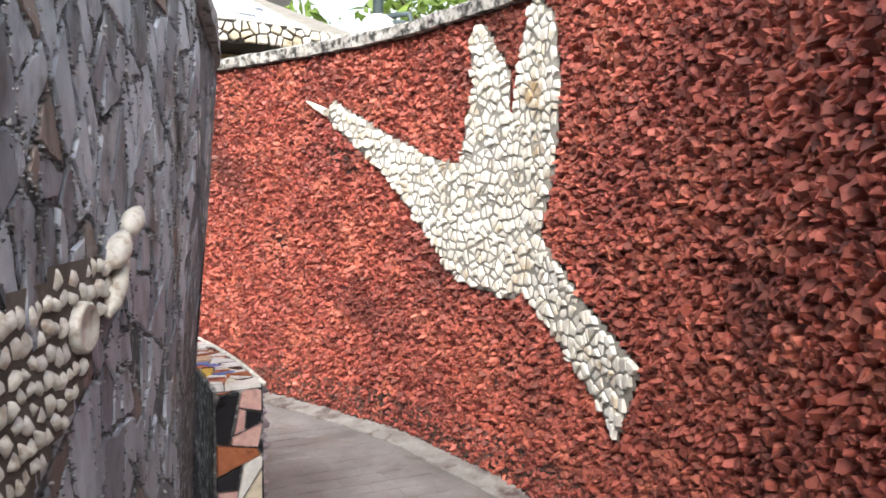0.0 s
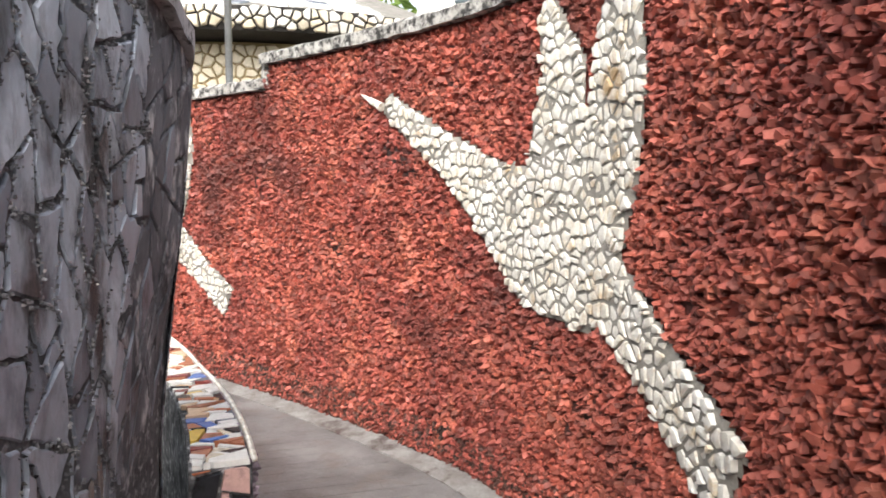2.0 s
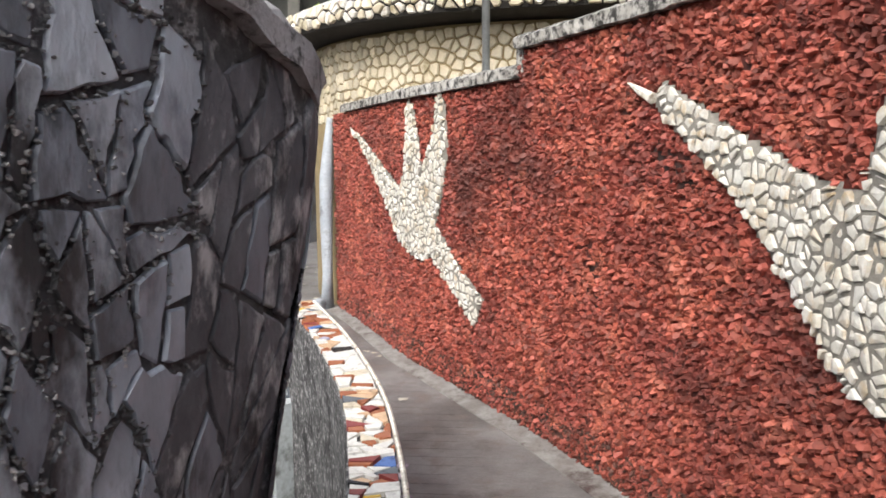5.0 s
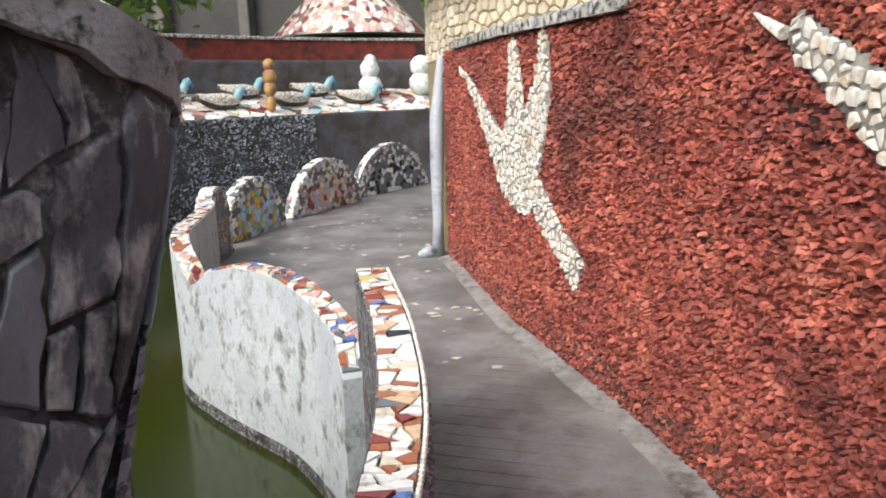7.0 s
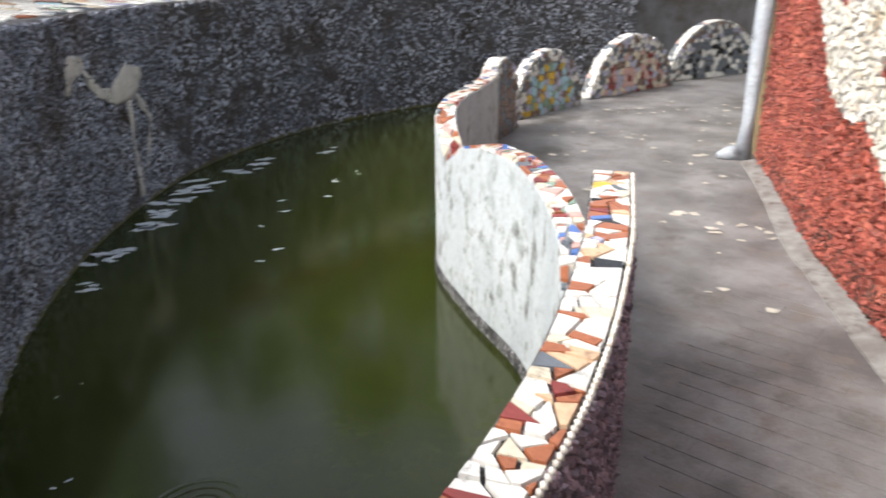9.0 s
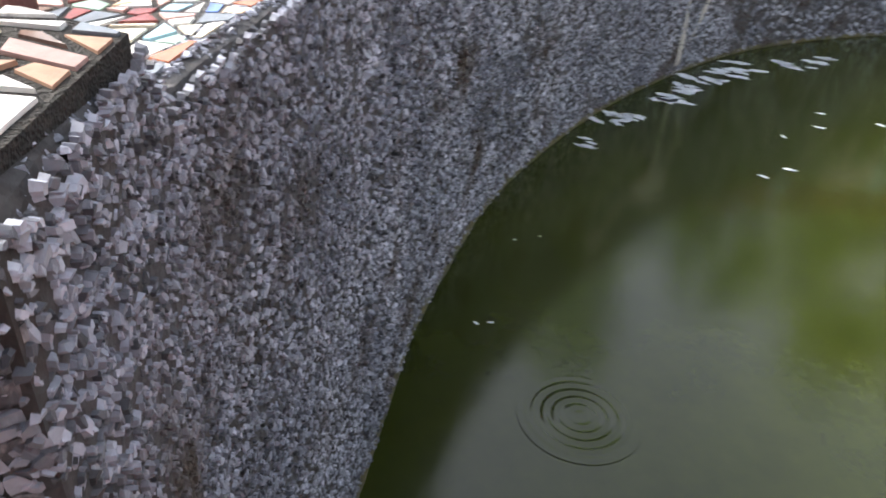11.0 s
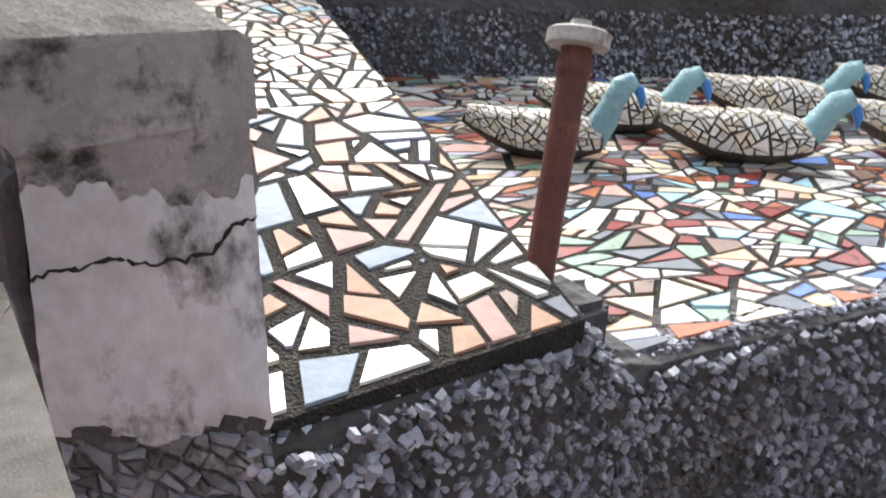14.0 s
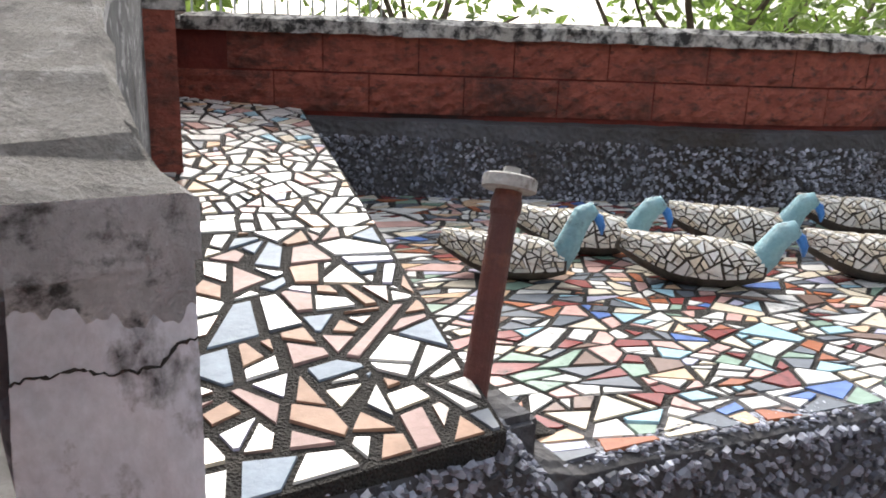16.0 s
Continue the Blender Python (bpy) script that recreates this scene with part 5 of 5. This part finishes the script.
def ring(r0, r1, z0, z1, n=56):
    V = []
    for i in range(n):
        a = 2 * math.pi * i / n
        for r, z in ((r0, z0), (r1, z0 + 0.03), (r1 + 0.03, (z0 + z1) / 2), (r1 - 0.02, z1), (r0, z1 + 0.02)):
            V.append((r * math.cos(a), r * math.sin(a), z))
    F = [(i * 5 + k, ((i + 1) % n) * 5 + k, ((i + 1) % n) * 5 + k + 1, i * 5 + k + 1) for i in range(n) for k in range(4)]
    return V, F
v, f = ring(2.4, 3.1, 2.62, 2.86)
rimo = raw("roof_rim", v, f, GROUT_BLACK, hut, label="rounded pebble rim of the roof")
def on_rimo(u, z, h):
    a = -u / 3.1
    r = 3.1 + 0.03 * (1 - abs(z - 2.74) / 0.12) + h
    return (r * math.cos(a), r * math.sin(a), z)
lay("pebble", cells(0, 2 * math.pi * 3.1, 2.66, 2.86, 0.09, 0.4, 0.016, 1.1, seed=123, keep=lambda u, z: True), on_rimo, [YELLOW_STONE, HAND_STONE], [1, 1], rimo, -0.003, 0.022, 0.25, 0.05, 0, 0)
n = 48
V = [(3.05 * math.cos(2 * math.pi * i / n), 3.05 * math.sin(2 * math.pi * i / n), 2.87) for i in range(n)] + [(0.5 * math.cos(2 * math.pi * i / n), 0.5 * math.sin(2 * math.pi * i / n), 3.9) for i in range(n)]
roof = raw("roof", V, [(i, (i + 1) % n, (i + 1) % n + n, i + n) for i in range(n)] + [tuple(range(n, 2 * n))], GROUT_GREY, hut, label="shallow conical roof paved with white tile chips")
def on_roof(u, w, h):
    k = w / 2.75
    r = 3.05 - 2.55 * k
    a = u / 3.05
    return (r * math.cos(a), r * math.sin(a), 2.87 + 1.03 * k + h)
lay("tile_chip", cells(2.4, 15.2, 0.02, 2.6, 0.2, 0.42, 0.02, 0.8, seed=125), on_roof, [TILES["white"], TILES["lilac"], TILES["slate"]], [14, 1, 1], roof, -0.005, 0.012, 0.06, 0.02, 0, 0)

# thin steel pole on the coping
px, py = RED.at(RED.dist_to(-0.04, 4.2), 0.12)
pole = empty("steel_pole", (px, py, 2.0), "thin galvanised steel pole standing on the coping", "pole")
v, f = tube([(0, 0, 0), (0, 0, 3.2)], [0.024, 0.024], 14)
raw("shaft", v, f, STEEL, pole, smooth=True)
v, f = tube([(0, 0, 0), (0, 0, 0.02)], [0.05, 0.045], 14)
raw("foot_flange", v, f, STEEL, pole)

# white mortar mound with a dark pipe bracket on the red wall's coping
ls = RED.dist_to(0.86, 2.4)
lx, ly = RED.at(ls, 0.13)
bracket = empty("pipe_bracket", (lx, ly, 2.13), "dark bent pipe bracket set in a lumpy white mortar mound", "bracket")
V, F = [], []
for i in range(9):
    q = i / 8
    for j in range(18):
        a = 2 * math.pi * j / 18
        w = 0.125 * (1 - q ** 2.2) ** 0.6 * (1 + 0.09 * math.sin(3 * a + 5 * q) + 0.05 * math.sin(7 * a))
        V.append((w * math.cos(a), 1.2 * w * math.sin(a), 0.16 * q))
F = [(i * 18 + j, i * 18 + (j + 1) % 18, (i + 1) * 18 + (j + 1) % 18, (i + 1) * 18 + j) for i in range(8) for j in range(18)]
raw("mound", V, F, material("white_mound", [(0.6, 0.59, 0.57), (0.75, 0.74, 0.72)], 0.85, 18, 1.0, 60, 0.2, (0.25, 0.24, 0.22), 20), bracket, smooth=True)
DARK_PIPE = material("dark_painted_pipe", [(0.05, 0.075, 0.085), (0.08, 0.11, 0.12)], 0.5, 12, 0.3, 60)
for name, pts, r in (("upright_pipe", [(0, 0, 0.1), (0, 0, 0.35), (0, 0, 0.8)], 0.03), ("arm", [(0.02, -0.02, 0.13), (0.07, -0.1, 0.135), (0.12, -0.17, 0.13), (0.13, -0.19, 0.05)], 0.016), ("brace", [(0.02, -0.02, 0.09), (0.06, -0.09, 0.095), (0.1, -0.15, 0.09), (0.115, -0.165, 0.03)], 0.013)):
    v, f = tube(pts, [r] * len(pts), 10)
    raw(name, v, f, DARK_PIPE, bracket, smooth=True)

# ---- beyond: conical mosaic roof, dark hall, green panel, trees ----
cone = empty("conical_hut", (-7.2, 18.6, 0), "small hut with a conical roof of reddish and white tile chips", "hut")
v, f = tube([(0, 0, 0), (0, 0, 2.9)], [1.3, 1.3], 24)
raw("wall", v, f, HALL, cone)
n = 36
V = [(2.0 * math.cos(2 * math.pi * i / n), 2.0 * math.sin(2 * math.pi * i / n), 2.9) for i in range(n)] + [(0, 0, 5.0)]
croof = raw("roof", V, [(i, (i + 1) % n, n) for i in range(n)] + [tuple(range(n))[::-1]], GROUT_GREY, cone)
def on_cone(u, w, h):
    k = w / 2.9
    r, a = 2.0 * (1 - k), u / 2.0
    return (r * math.cos(a), r * math.sin(a), 2.9 + 2.1 * k + h)
lay("tile_chip", cells(6.6, 12.5, 0.02, 2.5, 0.17, 0.42, 0.02, 0.7, seed=131), on_cone, [TILES[k] for k in ("white", "pink", "maroon", "cream", "brown")], [4, 4, 2, 2, 1], croof, -0.005, 0.012, 0.06, 0.02, 0, 0)

hall = empty("dark_hall", (-9, 25, 0), "long dark open hall behind the terrace", "building")
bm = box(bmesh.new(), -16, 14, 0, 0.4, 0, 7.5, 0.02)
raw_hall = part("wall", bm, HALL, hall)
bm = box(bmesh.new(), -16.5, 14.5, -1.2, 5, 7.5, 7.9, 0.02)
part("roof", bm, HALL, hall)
for k in range(9):
    bm = box(bmesh.new(), -15 + 3.4 * k, -14.6 + 3.4 * k, -0.5, 0.0, 0, 7.5, 0.03)
    part("pillar", bm, material("hall_pillar", [(0.1, 0.1, 0.09), (0.14, 0.13, 0.12)], 0.8, 2, 0.3, 20) if k == 0 else bpy.data.materials["hall_pillar"], hall)

panel = empty("green_fence", (-1.6, -5.2, 0), "green painted fence panels with a white rail", "fence")
for k in range(6):
    bm = box(bmesh.new(), -0.6 + 0.62 * k, 0.0 + 0.62 * k, 0, 0.05, -1.1, 2.6, 0.008)
    part("board", bm, GREEN_PANEL, panel)
bm = box(bmesh.new(), -0.7, 3.2, -0.02, 0.0, 1.32, 1.4, 0.005)
part("rail", bm, CONCRETE, panel, "white rail")
fence = empty("rail_fence", (-5.5, -7.0, 0), "thin pale metal railing beyond the low wall", "fence")
for k in range(26):
    bm = box(bmesh.new(), k * 0.16, k * 0.16 + 0.02, 0, 0.02, -1.1, 3.0)
    part("bar", bm, STEEL, fence)
bm = box(bmesh.new(), 0, 4.0, -0.03, 0.0, 2.6, 2.65)
part("rail", bm, STEEL, fence)

def tree(at, height, crown, seed, name="tree", leaf=0.12, count=2600):
    g = np.random.default_rng(seed)
    thing = empty(name, (*at, -1.1), "broad-leaved green tree with an open crown", "tree", group="trees")
    V, F = tube([(0, 0, 0), (0.1, 0.05, height * 0.3), (0.0, 0.1, height * 0.55)], [0.2, 0.15, 0.1], 9)
    raw("trunk", V, F, BARK, thing)
    centres = []
    for k in range(11):
        a, r = g.uniform(0, 6.28), crown * g.uniform(0.35, 0.95)
        tip = np.array([r * math.cos(a), r * math.sin(a), height * g.uniform(0.5, 0.98)])
        base = np.array([0.05, 0.08, height * g.uniform(0.28, 0.5)])
        mid = (base + tip) / 2 + g.normal(0, 0.15, 3)
        V, F = tube([base, mid, tip], [0.07, 0.045, 0.015], 6)
        raw("limb", V, F, BARK, thing)
        centres += [mid, tip, tip + g.normal(0, 0.35, 3), tip + g.normal(0, 0.45, 3)]
    c = np.array(centres)[g.integers(0, len(centres), count)]
    d = g.normal(0, 1, (count, 3))
    P = c + d / np.linalg.norm(d, axis=1)[:, None] * (g.random((count, 1)) ** 0.4) * crown * 0.3
    A = g.normal(0, 1, (count, 3))
    A /= np.linalg.norm(A, axis=1)[:, None]
    B = np.cross(A, g.normal(0, 1, (count, 3)))
    B /= np.linalg.norm(B, axis=1)[:, None]
    L = leaf * g.uniform(0.6, 1.4, (count, 1))
    N_ = np.cross(A, B) * L * 0.15
    V = np.stack([P - A * L, P + B * L * 0.4 + N_, P + A * L, P - B * L * 0.4 + N_], 1).reshape(-1, 3)
    tagged(raw("crown", V, [(4 * i, 4 * i + 1, 4 * i + 2, 4 * i + 3) for i in range(count)], LEAF, thing), kind="stuff")
for x, y, h, c, sd, lf, n_ in ((-9.5, -5.0, 5.4, 2.2, 1, 0.11, 1500), (-12, -1.6, 5.6, 2.5, 2, 0.12, 1400), (-7.5, -9.0, 5.4, 2.2, 3, 0.12, 900), (-13, 2.4, 5.6, 2.4, 4, 0.13, 1100), (-15, -6, 6.2, 3, 5, 0.16, 1300), (-14.5, 8.5, 9.5, 4.0, 13, 0.28, 2000), (-13.5, 14, 10.5, 4.2, 14, 0.28, 2200),
                               (-4.0, 15.0 + 8, 8, 3.2, 6, 0.22, 2600), (3.5, 17, 7, 3, 7, 0.2, 2600), (7.5, 12, 7.5, 3, 8, 0.2, 2600), (-14, 16, 7, 3, 9, 0.2, 2200), (6, 5, 6.5, 2.4, 10, 0.18, 2200), (-4.0, -12, 7, 3, 11, 0.2, 2400), (2, -10, 7, 3, 12, 0.2, 2000)):
    tree((x, y), h, c, sd, leaf=lf, count=n_)
